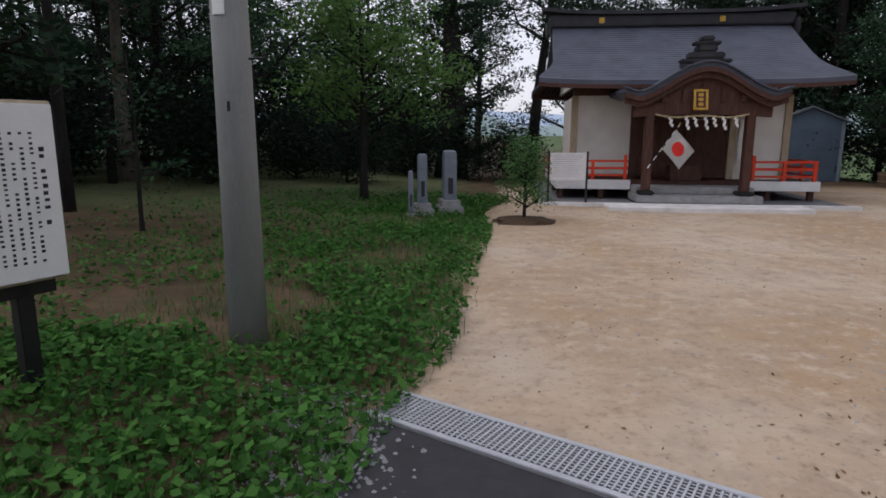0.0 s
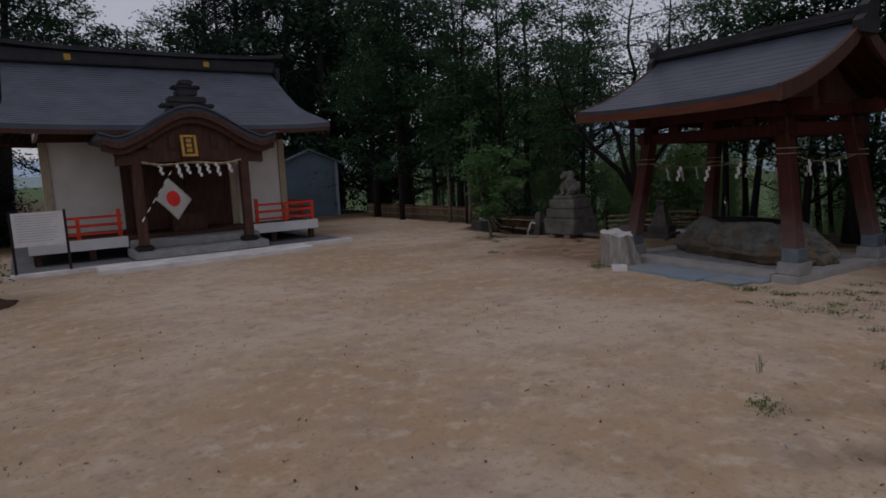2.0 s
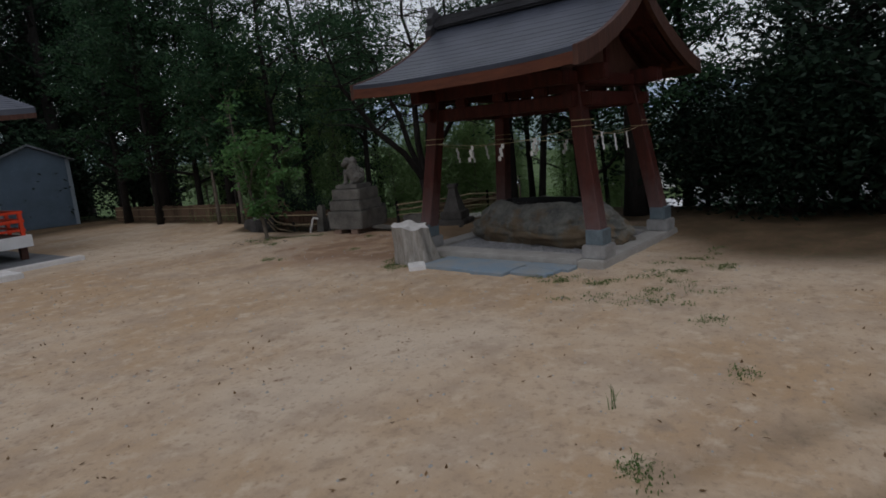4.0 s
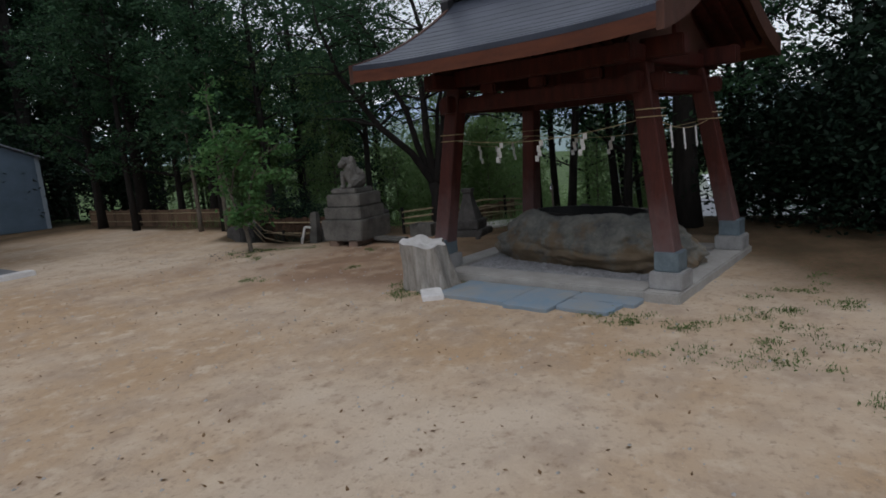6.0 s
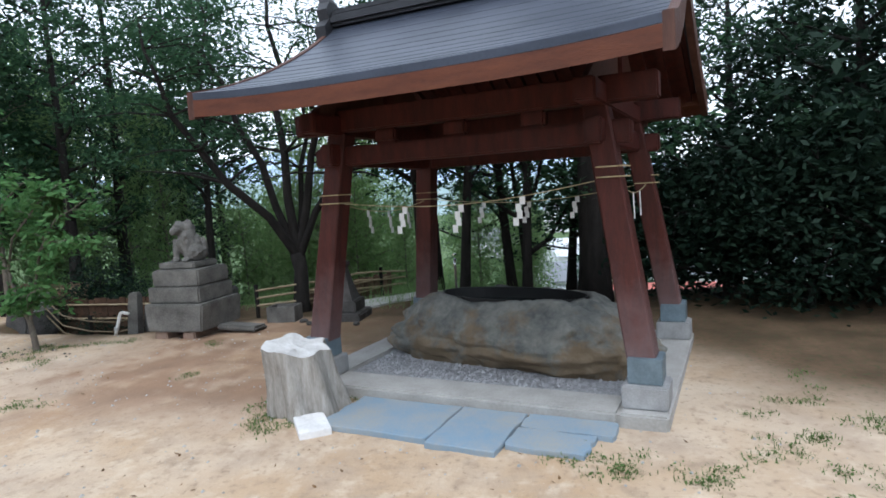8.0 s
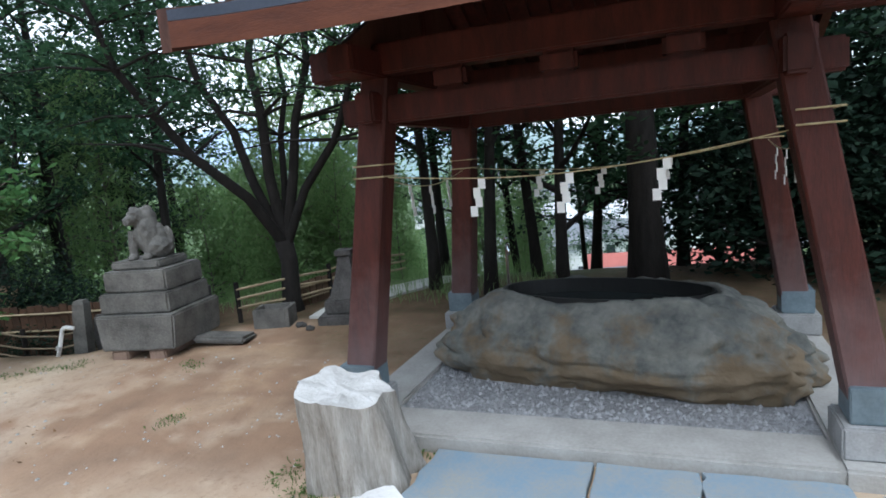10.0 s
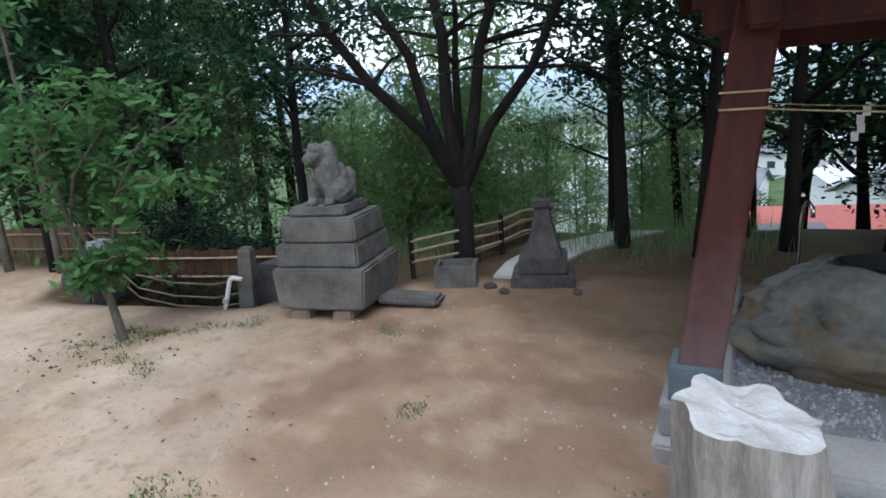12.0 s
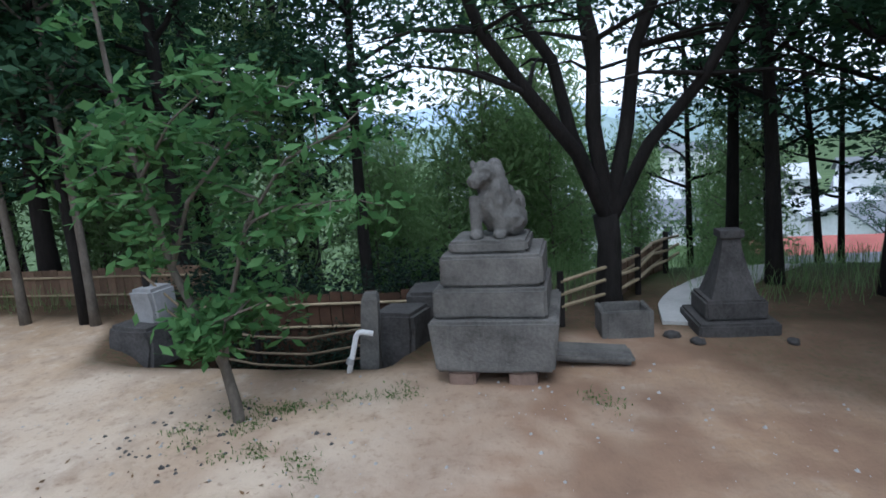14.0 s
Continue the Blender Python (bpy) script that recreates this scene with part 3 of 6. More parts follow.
def build_basin():
    t = thing("boulder_basin", "large grey and ochre natural boulder hollowed into a water basin", "water basin", PAV @ pose(1.27, 1.51, 0.03, 0, 0, -8))
    b = bmesh.new()
    bmesh.ops.create_icosphere(b, subdivisions=6, radius=1.0)
    for v in b.verts:
        n = v.co.normalized()
        k = (abs(n.x) ** 3.4 + abs(n.y) ** 3.4 + abs(n.z) ** 3.4) ** (-1 / 3.4)
        ridge = abs(noise.noise(n * 3.1 + Vector((2, 5, 1))))
        d = k * (1 + 0.09 * noise.noise(n * 1.6 + Vector((7, 1, 0))) + 0.16 * (ridge - 0.25) + 0.05 * noise.noise(n * 6.5) + 0.028 * noise.noise(n * 14) + 0.009 * noise.noise(n * 30))
        p = Vector((n.x * 0.56 * d, n.y * (1.19 if n.y > 0 else 1.3) * d, n.z * 0.42 * d))
        if p.z < 0:  # undercut foot, deeper at the north end
            cut = smooth01(0.05, 0.35, -p.z)
            p.x *= 1 - 0.2 * cut
            p.y *= 1 - (0.24 if p.y > 0 else 0.06) * cut
        else:  # sloping shoulders
            p.x *= 1 - 0.62 * p.z
            p.y *= 1 - (0.62 if p.y > 0 else 0.72) * p.z
        p.z += 0.24
        r = ((p.x - 0.02) / 0.34) ** 2 + ((p.y + 0.02) / 0.74) ** 2
        if p.z > 0.35 and r < 1.25:
            p.z = min(p.z, 0.62 - 0.25 * smooth01(1.1, 0.8, r))
        v.co = p
    part("boulder", b, M_ROCK, t, smooth=True)
    # added black band round the hollow, standing in for its shade
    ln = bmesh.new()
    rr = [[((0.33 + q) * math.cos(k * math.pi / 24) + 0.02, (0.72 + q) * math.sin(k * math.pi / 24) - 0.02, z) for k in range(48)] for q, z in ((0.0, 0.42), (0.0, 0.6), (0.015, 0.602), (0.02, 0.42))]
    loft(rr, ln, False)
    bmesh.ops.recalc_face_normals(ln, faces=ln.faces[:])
    part("hollow_shade_band", ln, M_BLACK, t, "black band put in for the shade of the hollow")
    w = bmesh.new()
    bmesh.ops.create_circle(w, cap_ends=True, segments=40, radius=1.0)
    for v in w.verts:
        v.co = Vector((v.co.x * 0.31 + 0.02, v.co.y * 0.7 - 0.02, 0.5))
    part("water", w, M_WATER, t, "still dark water")


build_basin()

# ---- shrine ----
SHRINE = pose(5.68, 15.23, 0, 0, 0, math.degrees(-0.106))


def build_shrine():
    t = thing("shrine_hall", "white-plastered wooden shrine hall with a curved slate-grey roof and porch", "shrine", SHRINE)
    # local: x along the front, y into the building, z up
    part("foundation_slab", box(-3.3, 3.3, -1.75, 4.4, -0.2, 0.06, 0.02), M_DARK_STONE, t, "grey foundation paving")
    part("front_edging", box(-3.4, 3.4, -1.95, -1.751, -0.2, 0.075, 0.012), M_WHITE_STONE, t, "pale stone edging")
    part("porch_paving", box(-1.98, 2.1, -2.75, -1.951, -0.2, 0.09, 0.015), M_WHITE_STONE, t, "pale porch paving")
    part("stone_step", box(-1.28, 1.38, -1.95, -0.9, 0.09, 0.26, 0.02), M_GRANITE, t)
    part("stone_step", box(-1.22, 1.32, -1.55, -0.9, 0.26, 0.42, 0.02), M_GRANITE, t)
    part("deck", box(-2.98, 2.98, -0.9, 3.6, 0.42, 0.5, 0.01), M_BROWN, t)
    for x0, x1 in ((-2.98, -1.24), (1.36, 2.98)):
        part("deck_skirt", box(x0, x1, -0.93, -0.901, 0.3, 0.52, 0.004), M_WHITE, t, "white-painted deck edge")
    for x in (-2.98, 2.951):
        part("deck_skirt", box(x, x + 0.029, -0.9, 3.6, 0.3, 0.52, 0.004), M_WHITE, t, "white-painted deck edge")
    for k in range(7):
        x = -2.85 + k * 0.95
        for y in (-0.75, 1.3, 3.4):
            part("deck_post", box(x - 0.06, x + 0.06, y - 0.06, y + 0.06, 0.06, 0.42, 0.008), M_BROWN, t)
    # walls with timber frame
    for x0, x1 in ((-2.43, -1.0), (1.34, 2.43)):
        part("front_wall", box(x0, x1, -0.0, 0.12, 0.5, 2.5), M_PLASTER, t)
    part("wall_over_door", box(-1.0, 1.34, 0.0, 0.12, 1.95, 2.5), M_BROWN, t)
    for x in (-2.5, 2.38):
        part("side_wall", box(x, x + 0.12, 0.121, 3.2, 0.5, 2.5), M_PLASTER, t)
    part("back_wall", box(-2.379, 2.379, 3.08, 3.2, 0.5, 2.5), M_PLASTER, t)
    for x, mt in ((-2.5, M_PALE_WOOD), (2.5, M_PALE_WOOD), (-1.06, M_BROWN), (1.26, M_PALE_WOOD)):
        part("wall_post", box(x - 0.08, x + 0.08, -0.06, 0.13, 0.5, 2.5, 0.01), mt, t)
    part("head_rail", box(-2.55, 2.55, -0.075, 0.14, 2.5, 2.66, 0.01), M_BROWN, t)
    part("sill_rail", box(-2.42, -1.14, -0.03, 0.0, 0.5, 0.6, 0.006), M_BROWN, t)
    # doors
    for x0, x1 in ((-0.98, 0.14), (0.16, 1.17)):
        d = part("door", box(x0, x1, 0.03, 0.08, 0.52, 1.93, 0.006), M_BROWN, t, "dark brown panelled door")
        for z0, z1 in ((0.6, 1.0), (1.06, 1.46), (1.52, 1.86)):
            part("door_panel", box(x0 + 0.1, x1 - 0.1, 0.012, 0.029, z0, z1, 0.006), M_BROWN, d)
        for x in (x0 + 0.05, x1 - 0.05):
            part("stile", box(x - 0.045, x + 0.045, 0.005, 0.029, 0.53, 1.92, 0.004), M_BROWN, d)
    # main roof
    def roof(u, v, back=False):
        """v from the ridge (0) to the eave (1)."""
        hw = 3.02 + 0.08 * v + 0.34 * smooth01(0.55, 1.0, v) ** 1.6
        x = (u * 2 - 1) * hw
        run = 2.75 * v
        z = 4.42 - 2.05 * v + 0.34 * v * v * 1.0 + 0.08 * v ** 3
        z += 0.07 * abs(u * 2 - 1) ** 5 * v
        return Vector((x, 1.75 + (run if back else -run), z))
    for back in (False, True):
        fn = lambda u, v, bk=back: roof(u, v, bk)
        part("roof_slope", slab_sheet(fn, 40, 26, 0.1), M_ROOF, t, "slate-grey sheet roofing in fine courses")
        for k in range(1, 30):
            part("roof_course", tube([fn(u / 30, k / 30) + Vector((0, 0, 0.002)) for u in range(31)], 0.009, 4), M_ROOF, t)
        part("eave_fascia", slab_sheet(lambda u, v, f=fn: f(u, 0.965 + 0.035 * v) + Vector((0, 0, -0.102)), 30, 1, 0.09), M_BROWN, t)
        for k in range(44):
            u = 0.012 + 0.976 * k / 43
            rings = []
            for v in (0.62, 0.8, 0.985):
                p = fn(u, v) + Vector((0, 0, -0.105))
                rings.append([p + Vector((-0.03, 0, 0)), p + Vector((0.03, 0, 0)), p + Vector((0.03, 0, -0.06)), p + Vector((-0.03, 0, -0.06))])
            part("rafter", loft(rings), M_BROWN, t)
    for s in (-1, 1):
        g = bmesh.new()
        prof = [(-2.4, 2.66), (5.9, 2.66)]
        pts = [(1.75 - 2.6 * v, roof(0.5, v).z - 0.12) for v in (0.95, 0.7, 0.4, 0.0)] + [(1.75 + 2.6 * v, roof(0.5, v).z - 0.12) for v in (0.4, 0.7, 0.95)]
        vs = [g.verts.new((s * (2.5 + d), y, z)) for d in (0.0, 0.08) for y, z in pts]
        n = len(pts)
        g.faces.new(vs[:n])
        g.faces.new(vs[n:][::-1])
        for k in range(n):
            g.faces.new((vs[k], vs[n + k], vs[n + (k + 1) % n], vs[(k + 1) % n]))
        part("gable_wall", g, M_PLASTER, t)
    # ridge
    part("ridge_box", box(-3.1, 3.1, 1.55, 1.95, 4.36, 4.66, 0.03), M_ROOF_DARK, t, "black ridge box")
    part("ridge_cap", slab_sheet(lambda u, v: Vector(((u * 2 - 1) * 3.3, 1.45 + 0.6 * v, 4.74 + 0.12 * abs(u * 2 - 1) ** 4)), 20, 2, 0.09), M_ROOF_DARK, t)
    for x in (-1.75, 1.3):
        part("gilt_crest", box(x - 0.07, x + 0.07, 1.53, 1.549, 4.44, 4.58, 0.01), M_GOLD, t, "small gilt crest")
    for s in (-1, 1):
        part("ridge_end", box(s * 3.12 - 0.06, s * 3.12 + 0.06, 1.4, 2.1, 4.12, 4.5, 0.03), M_ROOF_DARK, t)

    # porch with its wavy gable
    def wave(x):
        a = abs(x) / 1.72
        return 2.44 + 0.62 * (0.5 + 0.5 * math.cos(math.pi * min(a * 1.04, 1.0))) ** 1.15 + 0.10 * smooth01(0.8, 1.0, a)
    fn = lambda u, v: Vector(((u * 2 - 1) * 1.68, -2.05 + 2.3 * v, wave((u * 2 - 1) * 1.72) + 0.0))
    part("porch_roof", slab_sheet(fn, 40, 8, 0.1), M_ROOF, t, "curved slate-grey porch roof")
    for dz, mt, y0, wdt in ((-0.102, M_BROWN, -2.1, 0.1), (-0.2, M_BROWN, -2.0, 0.12)):
        part("gable_board", slab_sheet(lambda u, v, d=dz, yy=y0: Vector(((u * 2 - 1) * 1.65, yy + 0.09 * v, wave((u * 2 - 1) * 1.72) + d + 0.004)), 36, 1, wdt), mt, t, "brown curved gable board")
    part("gable_rim", slab_sheet(lambda u, v: Vector(((u * 2 - 1) * 1.7, -2.12 + 0.2 * v, wave((u * 2 - 1) * 1.72) + 0.035)), 36, 1, 0.034), M_ROOF, t)
    # gable filling
    g = bmesh.new()
    xs = [-1.3 + 2.6 * k / 20 for k in range(21)]
    top = [[g.verts.new((x, y, wave(x) - 0.2)) for x in xs] for y in (-1.86, -1.8)]
    low = [[g.verts.new((x, y, 2.2)) for x in xs] for y in (-1.86, -1.8)]
    for k in range(20):
        g.faces.new((low[0][k], low[0][k + 1], top[0][k + 1], top[0][k]))
        g.faces.new((top[1][k], top[1][k + 1], low[1][k + 1], low[1][k]))
        g.faces.new((low[1][k], low[1][k + 1], low[0][k + 1], low[0][k]))
    part("gable_panel", g, M_BROWN, t)
    part("rainbow_beam", slab_sheet(lambda u, v: Vector(((u * 2 - 1) * 1.42, -1.85 + 0.2 * v, 2.2 + 0.06 * (1 - (u * 2 - 1) ** 2))), 16, 1, 0.26), M_BROWN, t)
    for x in (-1.07, 1.02):
        part("porch_post", box(x - 0.09, x + 0.09, -1.84, -1.66, 0.36, 2.22, 0.015), M_BROWN, t)
        part("post_base", box(x - 0.17, x + 0.17, -1.92, -1.58, 0.26, 0.36, 0.03), M_BLACK, t)
        part("bracket", box(x - 0.22, x + 0.22, -1.86, -1.64, 2.2, 2.34, 0.03), M_BROWN, t)
        part("tie_beam", box(x - 0.06, x + 0.06, -1.66, -0.05, 1.98, 2.16, 0.015), M_BROWN, t)
    for k in range(5):
        x = -0.8 + 0.4 * k
        part("frog_leg_strut", box(x - 0.06, x + 0.06, -1.92, -1.861, 2.25, 2.4 + 0.12 * (2 - abs(k - 2)), 0.02), M_BROWN, t)
    # crowning ornament on the porch
    for w, z0, z1 in ((0.52, 3.04, 3.12), (0.36, 3.12, 3.26), (0.2, 3.26, 3.4), (0.28, 3.4, 3.47), (0.13, 3.47, 3.58)):
        part("porch_ornament", box(-w - 0.05, w - 0.05, -2.06, -1.75, z0, z1, 0.03), M_ROOF_DARK, t)
    part("porch_ridge", box(-0.14, 0.04, -1.75, 0.1, 3.05, 3.22, 0.04), M_ROOF_DARK, t)
    return t


build_shrine()
# ---- trees ----
def leaves_mesh(name, centres, size, mat, rng, lift=0.55, slim=0.45, hang=0.0):
    """Many small pointed leaves as one mesh: centres (n, 3), size in metres."""
    n = len(centres)
    d = rng.normal(size=(n, 3))
    d[:, 2] = d[:, 2] * 0.5 - hang
    d /= np.linalg.norm(d, axis=1)[:, None]
    up = rng.normal(size=(n, 3)) * (1 - lift)
    up[:, 2] += lift
    side = np.cross(d, up)
    side /= np.linalg.norm(side, axis=1)[:, None] + 1e-9
    s = (size * rng.uniform(0.6, 1.3, n))[:, None]
    c = np.asarray(centres)
    v = np.empty((n, 4, 3))
    v[:, 0], v[:, 1], v[:, 2], v[:, 3] = c - d * s * 0.5, c + side * s * slim * 0.5, c + d * s * 0.5, c - side * s * slim * 0.5
    me = bpy.data.meshes.new(name)
    me.vertices.add(4 * n)
    me.vertices.foreach_set("co", v.ravel())
    me.loops.add(4 * n)
    me.loops.foreach_set("vertex_index", np.arange(4 * n))
    me.polygons.add(n)
    me.polygons.foreach_set("loop_start", np.arange(0, 4 * n, 4))
    me.update()
    me.validate()
    me.materials.append(mat)
    return me


def grow(rng, base, height_, radius, limbs, spread, lean=(0, 0), start=0.3, sides=8, upward=0.5):
    """A trunk with limbs and twigs as one mesh, and the twig ends."""
    b = bmesh.new()
    p0 = Vector(base)
    path, rad, n = [], [], 9
    ph = rng.uniform(0, 6.28)
    for i in range(n):
        f = i / (n - 1)
        path.append(p0 + Vector((lean[0] * f + 0.06 * height_ * 0.2 * math.sin(ph + 5 * f) * f, lean[1] * f + 0.06 * height_ * 0.2 * math.cos(ph + 4 * f) * f, height_ * f)))
        rad.append(radius * (1.25 if i == 0 else 1.0) * (1 - 0.85 * f) + 0.008)
    tube(path, rad, sides, b)
    ends = [path[-1]]
    for k in range(limbs):
        f = start + (0.95 - start) * (k + rng.uniform(0, 0.8)) / limbs
        i = min(int(f * (n - 1)), n - 2)
        q = path[i].lerp(path[i + 1], f * (n - 1) - i)
        az = k * 2.4 + rng.uniform(-0.5, 0.5)
        ln = spread * (1.15 - 0.6 * f) * rng.uniform(0.7, 1.15)
        dirn = Vector((math.cos(az), math.sin(az), upward * rng.uniform(0.4, 1.4))).normalized()
        pts, rr = [], []
        r0 = radius * (1 - 0.8 * f) * 0.5 + 0.006
        for j in range(5):
            g = j / 4
            pts.append(q + dirn * ln * g + Vector((0.08 * ln * rng.normal() * g, 0.08 * ln * rng.normal() * g, 0.12 * ln * g * g)))
            rr.append(r0 * (1 - 0.8 * g) + 0.004)
        tube(pts, rr, 5, b, False)
        ends += [pts[2], pts[3], pts[4]]
        for m in range(2):
            o = pts[2 + m]
            e = o + (dirn + Vector(rng.normal(size=3)) * 0.6).normalized() * ln * 0.45
            tube([o, o.lerp(e, 0.5) + Vector((0, 0, 0.03)), e], [rr[2 + m] * 0.7, rr[3] * 0.6, 0.003], 3, b, False)
            ends.append(e)
    return b, ends


def tree(name, label, seed, height_, radius, limbs, spread, leaf, leaf_size, count, bark=None, clump=0.5, start=0.3, lean=(0, 0), flat=0.6, m=None, group="", lift=0.55, hang=0.0, slim=0.45, upward=0.5):
    rng = np.random.default_rng(seed)
    t = thing(name, label, "tree", m, group)
    b, ends = grow(rng, (0, 0, -0.15), height_, radius, limbs, spread, lean, start, upward=upward)
    part("trunk", b, bark or M_BARK, t, smooth=True)
    e = np.array([tuple(p) for p in ends])
    w = rng.uniform(0.3, 1.0, len(e))
    pick = rng.choice(len(e), count, p=w / w.sum())
    c = e[pick] + rng.normal(size=(count, 3)) * np.array([clump, clump, clump * flat])
    crown = new("crown", leaves_mesh("crown", c, leaf_size, leaf, rng, lift, slim, hang))
    crown.parent = t
    return t


def at(x, y, turn=0.0, size=1.0, dz=0.0):
    return pose(x, y, height(x, y) + dz, 0, 0, turn) @ Matrix.Diagonal((size, size, size, 1))


rng = np.random.default_rng(4)
WOOD = "trees of the grove"
kinds = [
    tree("broadleaf_tree", "tall dark broadleaf tree in the grove", 11, 7.5, 0.17, 16, 2.3, L_DARK, 0.16, 6600, clump=0.27, start=0.2, group=WOOD, m=at(-6.5, 21), flat=0.4),
    tree("broadleaf_tree", "tall green broadleaf tree in the grove", 12, 8.5, 0.14, 18, 2.0, L_MID, 0.14, 7000, clump=0.25, start=0.16, flat=0.38, group=WOOD, m=at(-3.2, 27)),
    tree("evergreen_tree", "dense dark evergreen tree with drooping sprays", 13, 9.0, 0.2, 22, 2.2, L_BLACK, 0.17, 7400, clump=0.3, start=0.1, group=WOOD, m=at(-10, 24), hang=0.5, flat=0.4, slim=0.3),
    tree("slender_tree", "slender tree with a high thin crown", 14, 9.5, 0.09, 14, 1.5, L_MID, 0.12, 6500, clump=0.28, start=0.4, group=WOOD, m=at(-5, 31)),
]
spots = []


def plant(x0, x1, y0, y1, count, which, gap, lo=0.8, hi=1.25):
    tries = 0
    while count and tries < 4000:
        tries += 1
        x, y = rng.uniform(x0, x1), rng.uniform(y0, y1)
        if all((x - a) ** 2 + (y - b) ** 2 > gap * gap for a, b in spots):
            spots.append((x, y))
            copy_thing(kinds[which[int(rng.integers(len(which)))]], at(x, y, rng.uniform(0, 360), rng.uniform(lo, hi)))
            count -= 1


plant(-20, -3.0, 16, 34, 18, (0, 1, 2, 3), 2.2)       # west wood
plant(-16, -4.5, 7, 16, 7, (0, 1, 3), 2.2)
plant(-1.5, 2.0, 25, 36, 3, (0, 3), 2.2)              # behind the hall
plant(4.0, 13.5, 24.5, 34, 9, (0, 1, 2), 2.0)
plant(13.6, 20, 12.5, 25, 8, (1, 1, 3, 0), 2.0, 0.75, 1.1)      # north-east wood
plant(12.9, 13.9, 12.5, 20, 6, (3, 1), 1.0, 0.6, 0.85)
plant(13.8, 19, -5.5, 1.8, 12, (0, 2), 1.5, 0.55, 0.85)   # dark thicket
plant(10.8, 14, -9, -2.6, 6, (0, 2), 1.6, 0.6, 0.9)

plant(-9, 12, -15, -6.5, 9, (0,), 2.4, 1.0, 1.3)       # unseen wood behind the drive, added to block low sky light
plant(26, 46, -16, 14, 8, (1, 3), 3.0, 0.65, 0.9)       # wood down the slope

plant(11.5, 20, 22.5, 34, 11, (0, 2), 1.7, 1.25, 1.6)      # tall wood north of the yard


plant(20.5, 25, 16, 21, 2, (0, 2), 2.0, 1.1, 1.3)


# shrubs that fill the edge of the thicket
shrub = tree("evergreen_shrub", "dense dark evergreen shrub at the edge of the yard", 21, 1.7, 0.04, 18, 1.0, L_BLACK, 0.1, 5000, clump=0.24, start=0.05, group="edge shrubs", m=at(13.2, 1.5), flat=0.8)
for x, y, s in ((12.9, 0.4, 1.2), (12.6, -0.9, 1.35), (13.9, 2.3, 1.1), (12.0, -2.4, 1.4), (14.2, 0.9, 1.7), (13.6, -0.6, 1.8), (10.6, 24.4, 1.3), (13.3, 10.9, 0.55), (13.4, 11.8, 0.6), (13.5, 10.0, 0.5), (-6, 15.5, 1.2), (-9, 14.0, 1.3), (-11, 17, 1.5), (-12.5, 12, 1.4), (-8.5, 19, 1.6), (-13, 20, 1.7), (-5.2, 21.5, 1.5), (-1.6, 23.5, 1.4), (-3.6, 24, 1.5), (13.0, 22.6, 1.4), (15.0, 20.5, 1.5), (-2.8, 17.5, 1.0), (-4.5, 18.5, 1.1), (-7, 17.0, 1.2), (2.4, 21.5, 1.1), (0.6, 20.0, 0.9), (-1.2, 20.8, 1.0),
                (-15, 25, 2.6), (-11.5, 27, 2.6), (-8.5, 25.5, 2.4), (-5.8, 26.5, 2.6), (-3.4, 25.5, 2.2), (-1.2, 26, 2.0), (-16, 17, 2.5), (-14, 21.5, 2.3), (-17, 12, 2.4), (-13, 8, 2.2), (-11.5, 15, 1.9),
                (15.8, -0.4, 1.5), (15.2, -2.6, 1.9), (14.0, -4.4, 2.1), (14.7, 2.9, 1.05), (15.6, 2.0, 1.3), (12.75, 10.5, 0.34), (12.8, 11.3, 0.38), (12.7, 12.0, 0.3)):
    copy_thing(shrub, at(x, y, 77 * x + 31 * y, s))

# bamboo grove down the slope
cane = tree("bamboo_clump", "light green bamboo clump on the slope", 31, 6.0, 0.035, 26, 0.8, L_BAMBOO, 0.21, 4600, bark=M_BARK_PALE, clump=0.36, start=0.05, group="bamboo grove", m=at(18.0, 9.0), hang=0.7, slim=0.22, flat=1.0)
for k in range(15):
    x, y = rng.uniform(14.8, 21), rng.uniform(9.4, 19)
    copy_thing(cane, at(x, y, rng.uniform(0, 360), rng.uniform(0.55, 0.88)))

for k in range(16):
    x, y = rng.uniform(17.5, 25), rng.uniform(4.5, 12.5)
    copy_thing(cane, at(x, y, rng.uniform(0, 360), rng.uniform(0.35, 0.62)))

for x, y, s in ((17.0, 6.2, 0.5), (18.5, 5.4, 0.52), (16.6, 7.6, 0.36), (16.8, 8.7, 0.5), (17.6, 9.4, 0.58), (18.6, 8.3, 0.55), (17.2, 10.3, 0.62), (19.2, 9.3, 0.66), (16.2, 9.6, 0.48), (20.0, 7.2, 0.6), (20.6, 5.6, 0.5)):
    copy_thing(cane, at(x, y, 90 * x, s))

# single trees by name
tree("maple_tree", "young tree with fresh green leaves on the bank", 41, 4.4, 0.09, 16, 1.9, L_FRESH, 0.13, 7500, clump=0.34, start=0.28, m=at(-1.75, 13.2, 40), flat=0.35)
tree("sapling", "thin dark sapling on the bank", 42, 2.6, 0.03, 5, 0.5, L_MID, 0.1, 350, clump=0.2, m=at(-4.3, 8.6))
tree("leaning_tree", "tall leaning tree with a bare dark trunk", 43, 8.5, 0.24, 12, 2.2, L_DARK, 0.16, 6000, clump=0.42, start=0.5, lean=(0.9, 0.3), m=at(2.9, 21.5, 10))
tree("ivy_clad_tree", "massive dark ivy-clad tree trunk", 44, 9.0, 0.5, 26, 1.3, L_DARK, 0.15, 9000, clump=0.33, start=0.08, m=at(0.2, 21.0))
